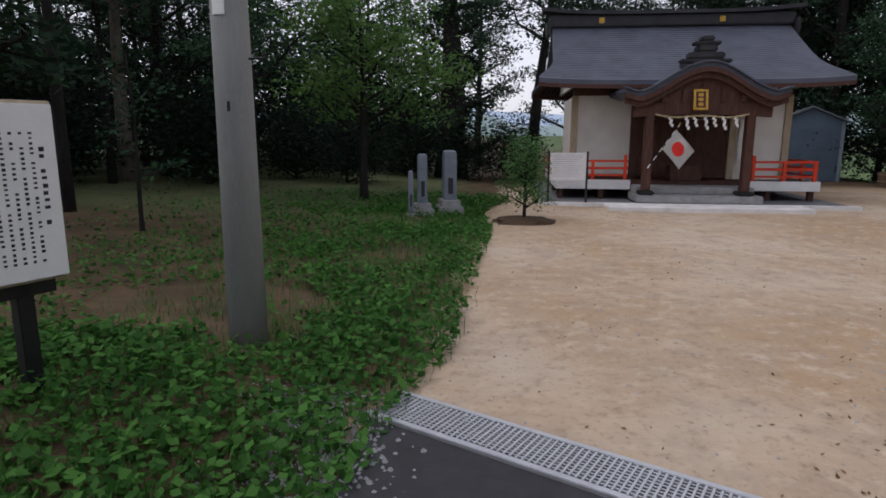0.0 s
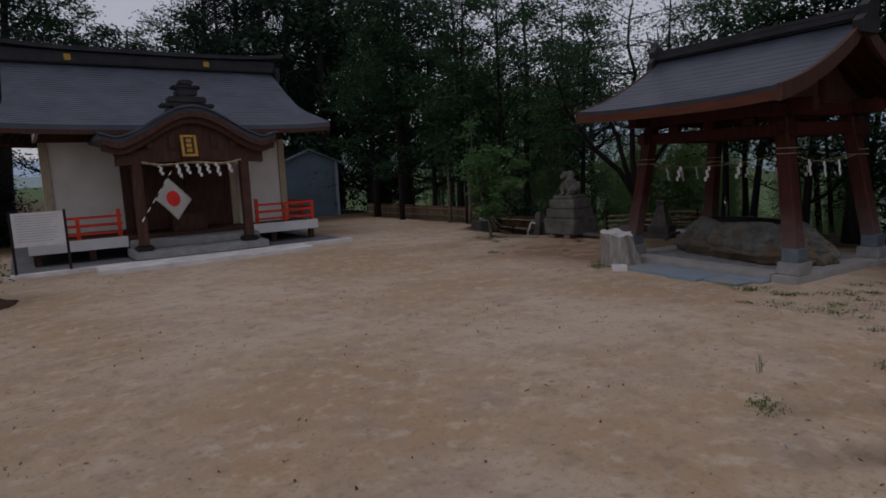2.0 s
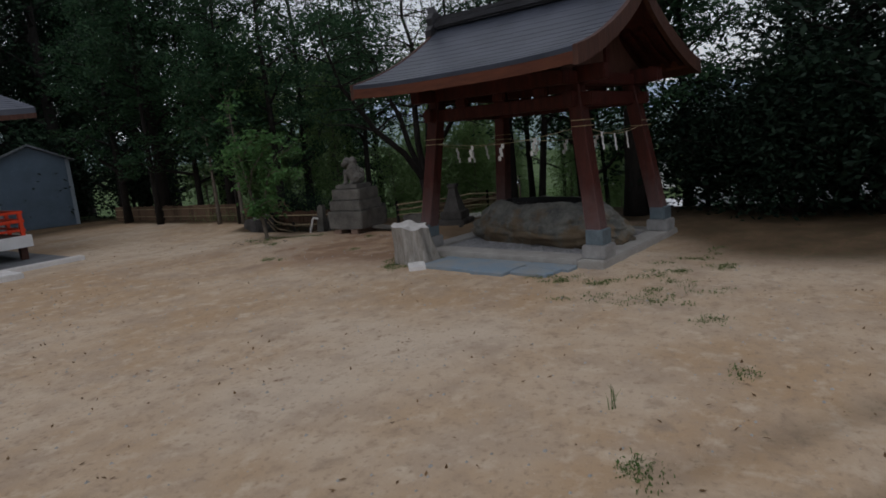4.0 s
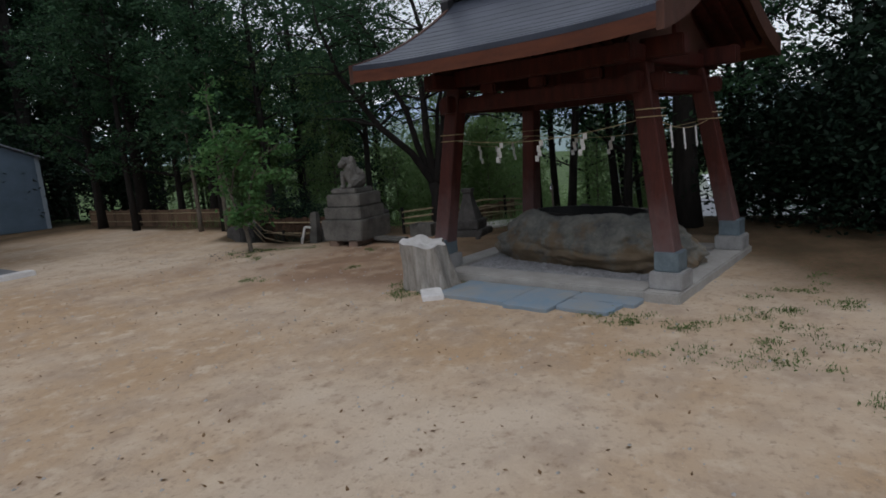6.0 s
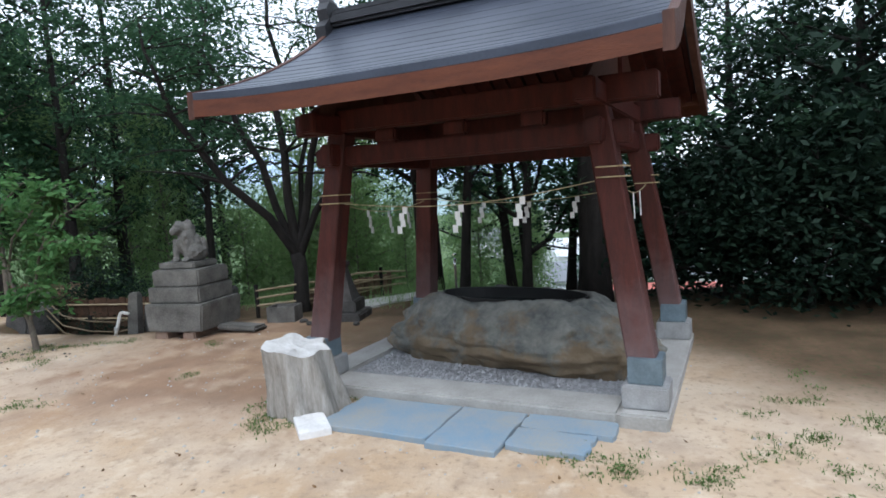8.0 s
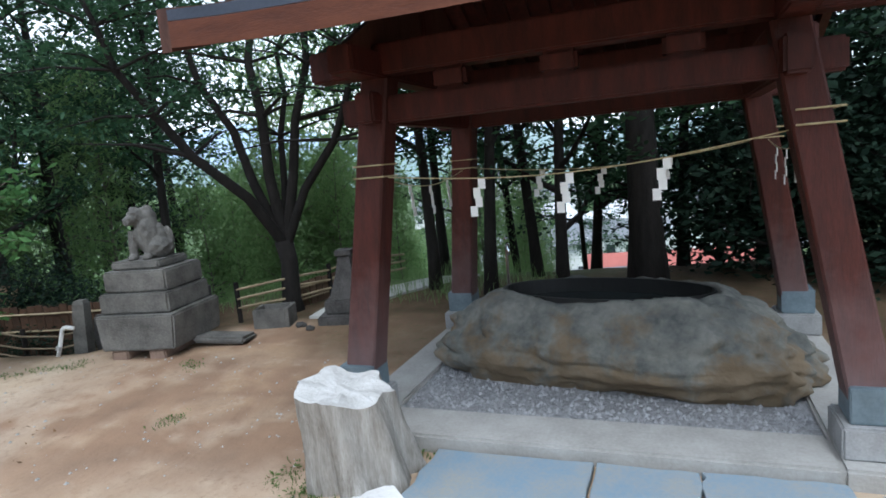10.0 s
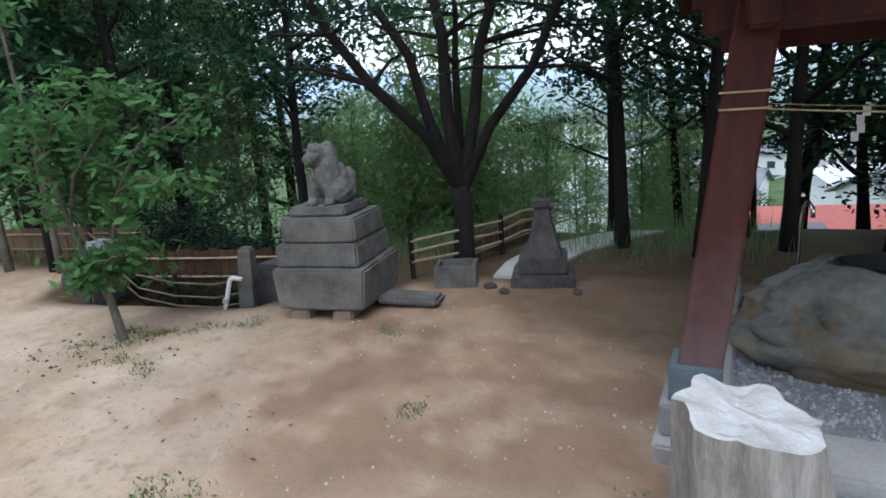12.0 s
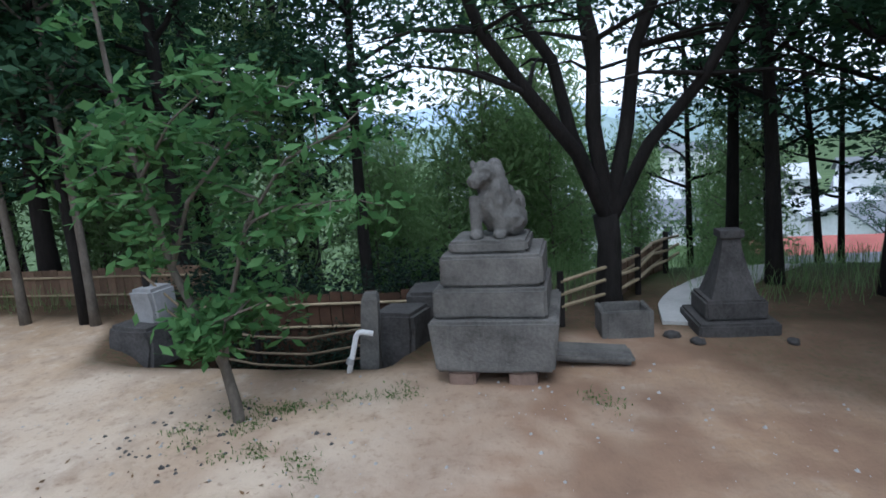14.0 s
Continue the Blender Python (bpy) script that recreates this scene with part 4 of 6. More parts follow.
tree("forest_tree", "straight trunk with pale grey-brown bark", 45, 8.0, 0.2, 10, 1.8, L_DARK, 0.16, 5000, bark=M_BARK_PALE, clump=0.45, start=0.5, m=at(-8.0, 15.5))
tree("bush", "small sparse evergreen bush in a soil mound", 46, 1.62, 0.03, 20, 0.42, L_YOUNG, 0.06, 3600, clump=0.1, start=0.24, m=at(1.45, 11.15), flat=0.8)
def small_tree():
    """A young tree leaning north, its leafy sprays reaching back south."""
    t = thing("small_tree", "small leaning tree with large fresh green leaves", "tree", at(10.95, 10.39))
    r = np.random.default_rng(47)
    b = bmesh.new()
    stems = (
        ([(0, 0, -0.15), (0, 0.01, 0.1), (0, 0.05, 0.35), (0, 0.17, 0.62), (0.02, 0.32, 0.95), (0, 0.42, 1.5), (-0.03, 0.5, 2.1), (0, 0.56, 2.7)], 0.04),
        ([(0, 0.05, 0.36), (0.05, -0.02, 0.75), (0.02, -0.2, 1.2), (0, -0.5, 1.55), (-0.04, -0.9, 1.7)], 0.02),
        ([(0.02, 0.32, 0.95), (-0.06, 0.1, 1.35), (0.02, -0.25, 1.75), (0, -0.6, 1.95)], 0.016),
        ([(0, 0.42, 1.5), (0.1, 0.6, 1.75), (0.1, 0.8, 1.85)], 0.012),
        ([(0.02, -0.2, 1.2), (-0.1, -0.5, 1.3), (-0.12, -0.8, 1.32)], 0.01), ([(0, 0.42, 1.5), (-0.1, 0.1, 1.8), (-0.05, -0.25, 2.05)], 0.012),
        ([(0, 0.07, 0.42), (-0.1, -0.06, 0.66), (-0.14, -0.2, 0.74)], 0.01),
        ([(0, 0.1, 0.48), (-0.08, 0.1, 0.62), (-0.15, 0.1, 0.66)], 0.008))
    tips = []
    for path, r0 in stems:
        pts = [Vector(p) for p in path]
        tube(pts, [r0 * (1 - 0.75 * k / (len(pts) - 1)) for k in range(len(pts))], 8, b, False)
        for k in range(1, len(pts)):
            if pts[k].z < 0.4 or r0 > 0.03 and k < 5:
                continue
            for m in range(4):
                d = Vector((r.normal(), r.normal(), 0.35 * r.normal() + 0.1)).normalized() * r.uniform(0.15, 0.38) * (0.5 if pts[k].z < 0.7 else 1.0)
                o = pts[k].lerp(pts[k - 1], r.uniform(0, 0.7))
                tube([o, o + d * 0.5 + Vector((0, 0, 0.02)), o + d], [0.005, 0.004, 0.002], 4, b, False)
                tips += [o + d * 0.6, o + d]
    part("trunk", b, M_BARK_PALE, t, smooth=True)
    e = np.array([tuple(p) for p in tips])
    n = 2700
    c = e[r.integers(len(e), size=n)] + r.normal(size=(n, 3)) * np.array([0.085, 0.085, 0.06])
    crown = new("crown", leaves_mesh("crown", c, 0.105, L_YOUNG, r, 0.6, 0.42, 0.3))
    crown.parent = t


small_tree()
tree("slim_tree", "thin pale-trunked tree beside the ditch", 48, 4.2, 0.04, 9, 0.9, L_MID, 0.13, 1800, bark=M_BARK_PALE, clump=0.26, start=0.5, m=at(12.85, 13.1))
tree("slim_tree", "thin pale-trunked tree beside the ditch", 49, 4.0, 0.045, 9, 0.9, L_MID, 0.13, 1800, bark=M_BARK_PALE, clump=0.26, start=0.5, m=at(12.9, 14.0))
tree("thick_tree", "thick straight trunk behind the pavilion", 50, 6.5, 0.2, 12, 2.0, L_DARK, 0.15, 5000, clump=0.35, start=0.42, m=at(13.6, 3.95), flat=0.35)
for k, (x, y) in enumerate(((13.6, 5.75), (14.1, 6.5), (14.6, 5.2), (15.4, 6.6), (15.6, 4.4), (13.9, 4.9), (16.4, 3.4), (17.2, 5.6), (15.0, 3.3))):
    tree("slope_tree", "slender dark tree on the slope", 51 + k, 5.0, 0.075, 12, 1.5, L_MID, 0.11, 3000 if y > 5 else 5600, clump=0.27, start=0.36 if y > 5 else 0.16, m=at(x, y, 60 * k), flat=0.28, lean=(0.3, -0.3 + 0.1 * k))

for x, y, s in ((15.4, 11.1, 1.0), (16.6, 12.6, 1.1)):
    tree("tall_tree", "tall dark green tree above the bamboo", int(70 + x), 6.6 * s, 0.09, 14, 1.4, L_MID, 0.12, 6000, clump=0.3, start=0.4, m=at(x, y, 50 * x), flat=0.3)

for k, (x, y, s) in enumerate(((16.6, 5.2, 1.1), (17.8, 6.6, 1.1), (18.0, 4.4, 1.1))):
    tree("spray_tree", "dark leaning tree with flat leafy sprays on the slope", 90 + k, 4.6 * s, 0.05, 12, 1.7, L_DARK, 0.1, 1900, clump=0.2, start=0.34, m=at(x, y, 75 * k), flat=0.2, lean=(0.2, 0.5 - 0.35 * k), upward=0.3)


def spreading_tree():
    """A low forked tree with several stems and flat sprays."""
    t = thing("forked_tree", "large dark tree forking low into several stems", "tree", at(13.25, 8.08))
    r = np.random.default_rng(60)
    b = bmesh.new()
    tube([(0, 0, -0.2), (0.0, 0.02, 0.15), (0.02, 0.0, 0.6), (0.0, 0.03, 0.86)], [0.16, 0.115, 0.1, 0.11], 12, b)
    ends = []
    for az, out, top, r0 in ((140, 1.9, 4.0, 0.07), (90, 1.2, 4.8, 0.065), (60, 0.35, 5.2, 0.075), (-70, 0.7, 5.0, 0.07), (-95, 1.5, 4.2, 0.06), (10, 1.2, 4.6, 0.05)):
        a = radians(az)
        pts, rr = [], []
        for k in range(8):
            f = k / 7
            d = out * (1 - (1 - f) ** 1.7)
            pts.append(Vector((math.cos(a) * d + 0.11 * r.normal() * min(f * 2, 1), math.sin(a) * d + 0.11 * r.normal() * min(f * 2, 1), 0.78 + (top - 0.78) * f ** 0.85)))
            rr.append(r0 * (1 - 0.82 * f))
        tube(pts, rr, 8, b, False)
        for k in range(2, 8):
            for m in range(3):
                d = Vector((r.normal(), r.normal(), 0.15 * r.normal() + 0.12)).normalized() * r.uniform(0.6, 1.5)
                e = pts[k] + d
                mid = pts[k] + d * 0.5 + Vector((0, 0, 0.06))
                tube([pts[k], mid, e], [rr[k] * 0.4 + 0.004, rr[k] * 0.25 + 0.003, 0.003], 5, b, False)
                if k > 2:
                    ends += [mid, e, e]
    part("trunk", b, M_BARK, t, smooth=True)
    e = np.array([tuple(p) for p in ends])
    n = 12000
    c = e[r.integers(len(e), size=n)] + r.normal(size=(n, 3)) * np.array([0.26, 0.26, 0.07])
    crown = new("crown", leaves_mesh("crown", c, 0.09, L_MID, r, 0.8))
    crown.parent = t


spreading_tree()

# ---- ground plants and litter ----
def scatter_weeds():
    r = np.random.default_rng(70)
    pts = []
    while len(pts) < 25000:
        y = r.uniform(1.2, 15.0)
        w = abs(r.normal()) * 2.6
        x = grass_edge(y) - w + 0.12
        if (x + 1.41) ** 2 + (y - 4.3) ** 2 < 0.2 or y < 2.0 and x > -0.6:
            continue
        dens = 0.5 + 1.0 * wob(x, y, 0.9, 21) + 0.5 * wob(x, y, 2.7, 25)
        if (x + 2.0) ** 2 / 1.2 + (y - 5.2) ** 2 / 0.5 < 1:
            dens -= 0.6
        if r.uniform() < dens:
            pts.append((x, y, height(x, y) + abs(r.normal()) * 0.06 + 0.012))
    for k in range(7500):
        x, y = r.uniform(-3.4, -0.55), r.uniform(1.4, 4.4)
        bare = smooth01(0.75, 0.3, abs(x + 0.72)) * smooth01(4.2, 3.2, y)
        if (x + 1.41) ** 2 + (y - 4.3) ** 2 > 0.1 and r.uniform() > 0.85 * bare and 0.35 + wob(x, y, 2.2, 27) > 0:
            pts.append((x, y, height(x, y) + abs(r.normal()) * 0.07 + 0.012))
    ob = new("weeds", leaves_mesh("weeds", np.array(pts), 0.068, L_WEED, r, 0.72, 0.66))
    tagged(ob, "low green weeds covering the bank", "weeds", kind="stuff")


def blade_mesh(name, places, per, tall, mat, r, spread=0.07):
    vs, fs = [], []
    for x, y in places:
        for k in range(per):
            a = r.uniform(0, 6.28)
            bx, by = x + r.normal() * spread, y + r.normal() * spread
            z = height(bx, by) - 0.01
            h, ln, w = tall * r.uniform(0.4, 1.2), tall * r.uniform(0.2, 0.8), 0.0026
            ca, sa = math.cos(a), math.sin(a)
            i = len(vs)
            vs += [(bx - sa * w, by + ca * w, z), (bx + sa * w, by - ca * w, z), (bx + ca * ln * 0.4 + sa * w, by + sa * ln * 0.4 - ca * w, z + h * 0.7), (bx + ca * ln * 0.4 - sa * w, by + sa * ln * 0.4 + ca * w, z + h * 0.7), (bx + ca * ln, by + sa * ln, z + h)]
            fs += [(i, i + 1, i + 2, i + 3), (i + 3, i + 2, i + 4)]
    me = bpy.data.meshes.new(name)
    me.from_pydata(vs, [], fs)
    me.materials.append(mat)
    return new(name, me)


def scatter_grass():
    r = np.random.default_rng(71)
    tufts = [(5.2, 2.15), (6.58, 1.76), (8.96, 4.03), (8.13, 2.68), (7.59, 2.14), (8.77, 3.93), (8.81, 3.73), (8.05, 3.46), (8.15, 3.19), (7.9, 3.03), (8.66, 3.38), (8.7, 3.25), (8.39, 2.74), (8.45, 2.62), (8.05, 2.6), (8.1, 2.47), (8.52, 2.19), (9.16, 2.94), (9.0, 2.8), (8.81, 2.54), (9.3, 2.6), (9.7, 2.75), (10.0, 2.5), (10.4, 2.4), (9.6, 2.2), (9.12, 6.25), (9.2, 6.3), (9.28, 6.42), (9.45, 6.4), (9.1, 6.1), (9.8, 5.75), (9.75, 5.6), (9.85, 5.35), (10.9, 10.3), (11.1, 10.2), (10.7, 10.1), (11.2, 9.9), (10.5, 9.7), (11.4, 9.6), (10.8, 10.6), (11.15, 10.5), (9.2, 8.6), (10.2, 7.6), (11.3, 8.3)]
    places = []
    for x, y in tufts:
        for k in range(int(r.integers(2, 7))):
            places.append((x + r.normal() * 0.09, y + r.normal() * 0.09))
    low = []
    for x, y in places:
        for k in range(11):
            a, b = x + r.normal() * 0.045, y + r.normal() * 0.045
            low.append((a, b, height(a, b) + 0.004 + abs(r.normal()) * 0.012))
    tagged(new("yard_weeds", leaves_mesh("yard_weeds", np.array(low), 0.026, L_TUFT, r, 0.7, 0.5)), "small green weeds among the grass tufts", "weeds", kind="stuff")
    tagged(blade_mesh("grass_tufts", places, 26, 0.034, L_TUFT, r, 0.05), "sparse grass tufts in the sand", "grass", kind="stuff")
    tagged(blade_mesh("dry_sprig", [(5.79, 2.43)], 7, 0.17, L_TUFT, r, 0.012), "single tall grass sprig in the sand", "grass")
    bank = [(grass_edge(y) - abs(r.normal()) * 1.6 + 0.05, y) for y in r.uniform(2.0, 13, 1500)]
    tagged(blade_mesh("bank_grass", bank, 7, 0.14, L_WEED, r), "longer grass blades among the weeds", "grass", kind="stuff")
    slope = [(x, y) for x, y in zip(r.uniform(13.4, 22, 2600), r.uniform(5, 16, 2600)) if abs(y - 7.65) > 0.35 + 0.04 * (x - 13)]
    tagged(blade_mesh("slope_grass", slope, 7, 0.28, L_BAMBOO, r, 0.15), "tall light green grass on the slope", "grass", kind="stuff")


def scatter_litter():
    r = np.random.default_rng(72)
    pts = []
    while len(pts) < 1300:
        x, y = r.uniform(-0.5, 13), r.uniform(0, 14)
        if x > grass_edge(y) and 0.35 + wob(x, y, 0.6, 31) > r.uniform() and not (PAV.inverted() @ Vector((x, y, 0))).x > -0.05:
            pts.append((x, y, height(x, y) + 0.006))
    ob = new("fallen_leaves", leaves_mesh("fallen_leaves", np.array(pts), 0.035, M_LITTER, r, 0.95, 0.5))
    tagged(ob, "small dry leaves and twigs on the sand", "leaf litter", kind="stuff")
    # grit
    vs, fs = [], []
    for k in range(5200):
        x, y = r.uniform(-0.3, 12), r.uniform(0.2, 12)
        if x < grass_edge(y) - 0.3 or ground_cover(x, y)[0] > 0.25:
            continue
        s = 0.004 + 0.012 * r.uniform() ** 3
        z = height(x, y)
        i = len(vs)
        vs += [(x - s, y - s * 0.6, z - 0.002), (x + s, y - s * 0.8, z - 0.002), (x + s * 0.7, y + s, z - 0.002), (x - s * 0.8, y + s * 0.7, z - 0.002), (x + s * 0.1, y, z + s * 0.9)]
        fs += [(i, i + 1, i + 4), (i + 1, i + 2, i + 4), (i + 2, i + 3, i + 4), (i + 3, i, i + 4)]
    me = bpy.data.meshes.new("grit")
    me.from_pydata(vs, [], fs)
    me.materials.append(M_CONCRETE)
    tagged(new("grit", me), "small pale pebbles strewn over the sand", "gravel", kind="stuff")


scatter_weeds()
scatter_grass()
scatter_litter()
# ---- grating, asphalt ----
def build_asphalt():
    g = bmesh.new()
    a, b = GRATE_A - GRATE_OUT * 0.0, GRATE_B
    pts = [a, b, Vector((6.0, -0.85, 0)), Vector((6.0, -8, 0)), Vector((-1.1, -8, 0)), Vector((-0.75, 1.0, 0)), Vector((-0.55, 2.4, 0)), Vector((-0.42, 3.0, 0))]
    top = [g.verts.new((p.x, p.y, 0.012)) for p in pts]
    low = [g.verts.new((p.x, p.y, -0.1)) for p in pts]
    g.faces.new(top[::-1])
    for k in range(len(pts)):
        g.faces.new((top[k], top[(k + 1) % len(pts)], low[(k + 1) % len(pts)], low[k]))
    bmesh.ops.recalc_face_normals(g, faces=g.faces[:])
    tagged(part("road", g, M_ASPHALT, None, "dark asphalt drive ending at the drain grating"), category="road", kind="structure")


def build_grating():
    ln, w = 4.4, 0.3
    ang = math.degrees(math.atan2(GRATE_DIR.y, GRATE_DIR.x))
    t = thing("drain_grating", "galvanised steel drain grating between asphalt and sand", "drain grating", pose(GRATE_A.x, GRATE_A.y, 0.0, 0, 0, ang))
    # no recess is cut: a black strip stands for the shade below the bars
    part("channel", box(0, ln, 0.0, w, -0.05, 0.006), M_BLACK, t, "black strip standing in for the shaded drain")
    for y in (-0.03, w - 0.012):
        part("side_rail", box(-0.02, ln, y, y + 0.042, -0.05, 0.035, 0.004), M_STEEL, t)
    lengthwise = mesh_of("long_bar", box(0, ln, -0.0045, 0.0045, 0.012, 0.032), M_STEEL)
    for k in range(9):
        ob = new("long_bar", lengthwise)
        ob.parent, ob.location = t, (0, 0.036 + k * 0.0285, 0)
    cross = mesh_of("cross_bar", box(-0.0055, 0.0055, 0.012, w - 0.012, 0.014, 0.034), M_STEEL)
    for k in range(126):
        ob = new("cross_bar", cross)
        ob.parent, ob.location = t, (0.03 + k * 0.0345, 0, 0)


def scatter_stones(name, label, count, place, lo, hi, mat, seed):
    r = np.random.default_rng(seed)
    vs, fs = [], []
    for k in range(count):
        x, y, z = place(r)
        s = r.uniform(lo, hi)
        i = len(vs)
        a = r.uniform(0, 6.28)
        for j in range(5):
            q = a + j * 1.2566
            vs.append((x + s * math.cos(q) * r.uniform(0.7, 1.1), y + s * math.sin(q) * r.uniform(0.7, 1.1), z - 0.004))
        vs.append((x, y, z + s * r.uniform(0.4, 0.9)))
        fs += [(i + j, i + (j + 1) % 5, i + 5) for j in range(5)]
    me = bpy.data.meshes.new(name)
    me.from_pydata(vs, [], fs)
    me.materials.append(mat)
    tagged(new(name, me), label, "gravel", kind="stuff")


build_asphalt()
build_grating()
scatter_stones("roadside_gravel", "loose grey gravel beside the asphalt", 2200, lambda r: (lambda x, y: (x, y, max(height(x, y), 0.012)))(-0.7 + r.normal() * 0.2, r.uniform(1.2, 3.6)), 0.008, 0.025, M_GRAVEL_ONE, 81)


def in_pavilion(r):
    p = PAV @ Vector((r.uniform(0.36, 2.08), r.uniform(0.34, 2.76), 0.05))
    return p.x, p.y, p.z


scatter_stones("basin_gravel", "grey gravel filling the kerb round the boulder", 2600, in_pavilion, 0.012, 0.026, M_GRAVEL_ONE, 82)


def under_tree(r):
    x, y = 10.75 + r.normal() * 0.26, 10.55 + r.normal() * 0.3
    return x, y, height(x, y)


scatter_stones("tree_foot_stones", "dark small stones and clods round the small tree", 90, under_tree, 0.008, 0.026, M_DARKROCK, 83)


# ---- pole, boards, monuments ----
def build_pole():
    t = thing("utility_pole", "round grey concrete utility pole standing in the weeds", "utility pole", at(-1.41, 4.25))
    part("shaft", tube([(0, 0, -0.2), (0, 0, 2), (-0.01, 0, 5), (-0.02, 0, 8.5)], [0.138, 0.122, 0.105, 0.085], 32), M_POLE, t, smooth=True)
    for z0, z1, dx in ((2.24, 2.52, 0), (2.53, 2.8, 0)):
        ring = [[((0.124 + d) * math.cos(a), (0.124 + d) * math.sin(a), z) for a in [radians(235 + 5 * k) for k in range(9)] for d in (0,)] + [((0.126 + 0.004) * math.cos(a), 0.13 * math.sin(a), z) for a in [radians(275 - 5 * k) for k in range(9)]] for z in (z0, z1)]
        part("number_plate", loft(ring), M_WHITE, t, "white number plate")
    part("inspection_hole", box(-0.018, 0.018, -0.127, -0.1, 1.63, 1.71, 0.008), M_BLACK, t)
    part("step_bolt", tube([(0.09, -0.02, 1.98), (0.24, -0.05, 1.98), (0.245, -0.05, 2.0)], 0.008, 8), M_BLACK, t)


def build_story_board():
    a, b = Vector((-2.2, 3.52)), Vector((-2.76, 2.5))
    d = b - a
    t = thing("story_board", "large white information board with rows of dark writing", "sign", pose(a.x, a.y, height(a.x, a.y), 0, 0, math.degrees(math.atan2(-d.y, -d.x))))
    ln = d.length
    # local x runs from the near edge to -ln, front faces -y
    part("panel", box(-ln, 0, -0.02, 0.012, 0.66, 1.62, 0.004), M_PAPER, t, "white printed panel")
    part("frame_edge", box(-ln - 0.01, 0.012, 0.013, 0.04, 0.64, 1.64, 0.004), M_PALE_WOOD, t)
    for x in (-ln + 0.2, -0.22):
        part("leg", box(x - 0.045, x + 0.045, 0.041, 0.13, -0.2, 1.6, 0.006), M_BLACK, t)
    part("crosspiece", box(-ln + 0.05, -0.05, 0.041, 0.1, 0.56, 0.64, 0.004), M_BLACK, t)
    r = random.Random(5)
    bm = bmesh.new()
    for col in range(22):
        x = -0.08 - col * 0.05
        z, big = 1.57 - (0.1 if col else 0.18), 0.03 if col == 0 else 0.02
        while z > (0.76 if col else 0.95):
            if r.random() < 0.9:
                box(x - big * r.uniform(0.35, 0.5), x + big * r.uniform(0.35, 0.5), -0.0225, -0.0202, z - big * r.uniform(0.5, 0.85), z, 0, bm)
            z -= big * 1.35
    tagged(part("writing", bm, M_INK, t, "columns of dark writing"), kind="stuff")


def build_notice_board():
    t = thing("notice_board", "white notice board on two black posts before the hall", "sign", pose(2.3, 13.72, 0, 0, 0, -5))
    for x in (0.0, 0.84):
        part("post", box(x - 0.022, x + 0.022, -0.022, 0.022, -0.1, 1.2, 0.004), M_BLACK, t)
    part("panel", box(0.024, 0.816, -0.018, 0.012, 0.56, 1.17, 0.003), M_WHITE, t, "white panel")
    r = random.Random(6)
    bm = bmesh.new()
    for k in range(11):
        z = 1.12 - k * 0.046
        box(0.08, 0.08 + r.uniform(0.5, 0.68), -0.0205, -0.0185, z - 0.007, z, 0, bm)
    tagged(part("writing", bm, M_GREY_INK, t, "faint grey lines of writing"), kind="stuff")


def build_monument(x, y, w, d, h, turn, steps):
    t = thing("stone_monument", "upright grey stone monument on the grass bank", "monument", at(x, y, turn), "stone monuments")
    z = -0.15
    for k, (sw, sh) in enumerate(steps):
        z1 = z + sh
        part("plinth", box(-sw / 2, sw / 2, -sw / 2 * d / w, sw / 2 * d / w, z, z1, 0.012), M_GRANITE, t)
        z = z1
    rings = []
    for f, s in ((0, 1.0), (0.3, 0.98), (0.9, 0.94), (0.97, 0.9), (1.0, 0.6)):
        rings.append([(sx * w / 2 * s, sy * d / 2 * s, z + (h - z) * f) for sx, sy in ((-1, -1), (1, -1), (1, 1), (-1, 1))])
    part("shaft", loft(rings), M_BLUE_STONE, t, "blue-grey granite shaft")
    part("inscription", box(-w * 0.2, w * 0.2, -d / 2 - 0.002, -d / 2 + 0.02, z + 0.12, z + (h - z) * 0.45, 0.003), M_INK, t, "dark carved panel")


build_pole()
build_story_board()
build_notice_board()
build_monument(-0.42, 11.3, 0.17, 0.14, 1.12, 12, ((0.4, 0.27), (0.3, 0.1)))
build_monument(-0.62, 11.05, 0.085, 0.085, 0.82, 10, ((0.2, 0.2),))
build_monument(0.08, 11.75, 0.24, 0.34, 1.2, 8, ((0.46, 0.3), (0.36, 0.12)))


def build_mound():
    r = np.random.default_rng(7)
    b = blob(3.0, 0.55, 0.5, 0.09, 0.2, 2.5, 4)
    ob = part("soil_mound", b, M_SOIL, None, "flat mound of dark soil round the bush", True)
    ob.matrix_basis = pose(1.45, 11.15, 0.0)
    tagged(ob, category="soil mound")


build_mound()

# ---- things at the hall ----
def hall(x, y, z, rx=0, ry=0, rz=0):
    return SHRINE @ pose(x, y, z, rx, ry, rz)


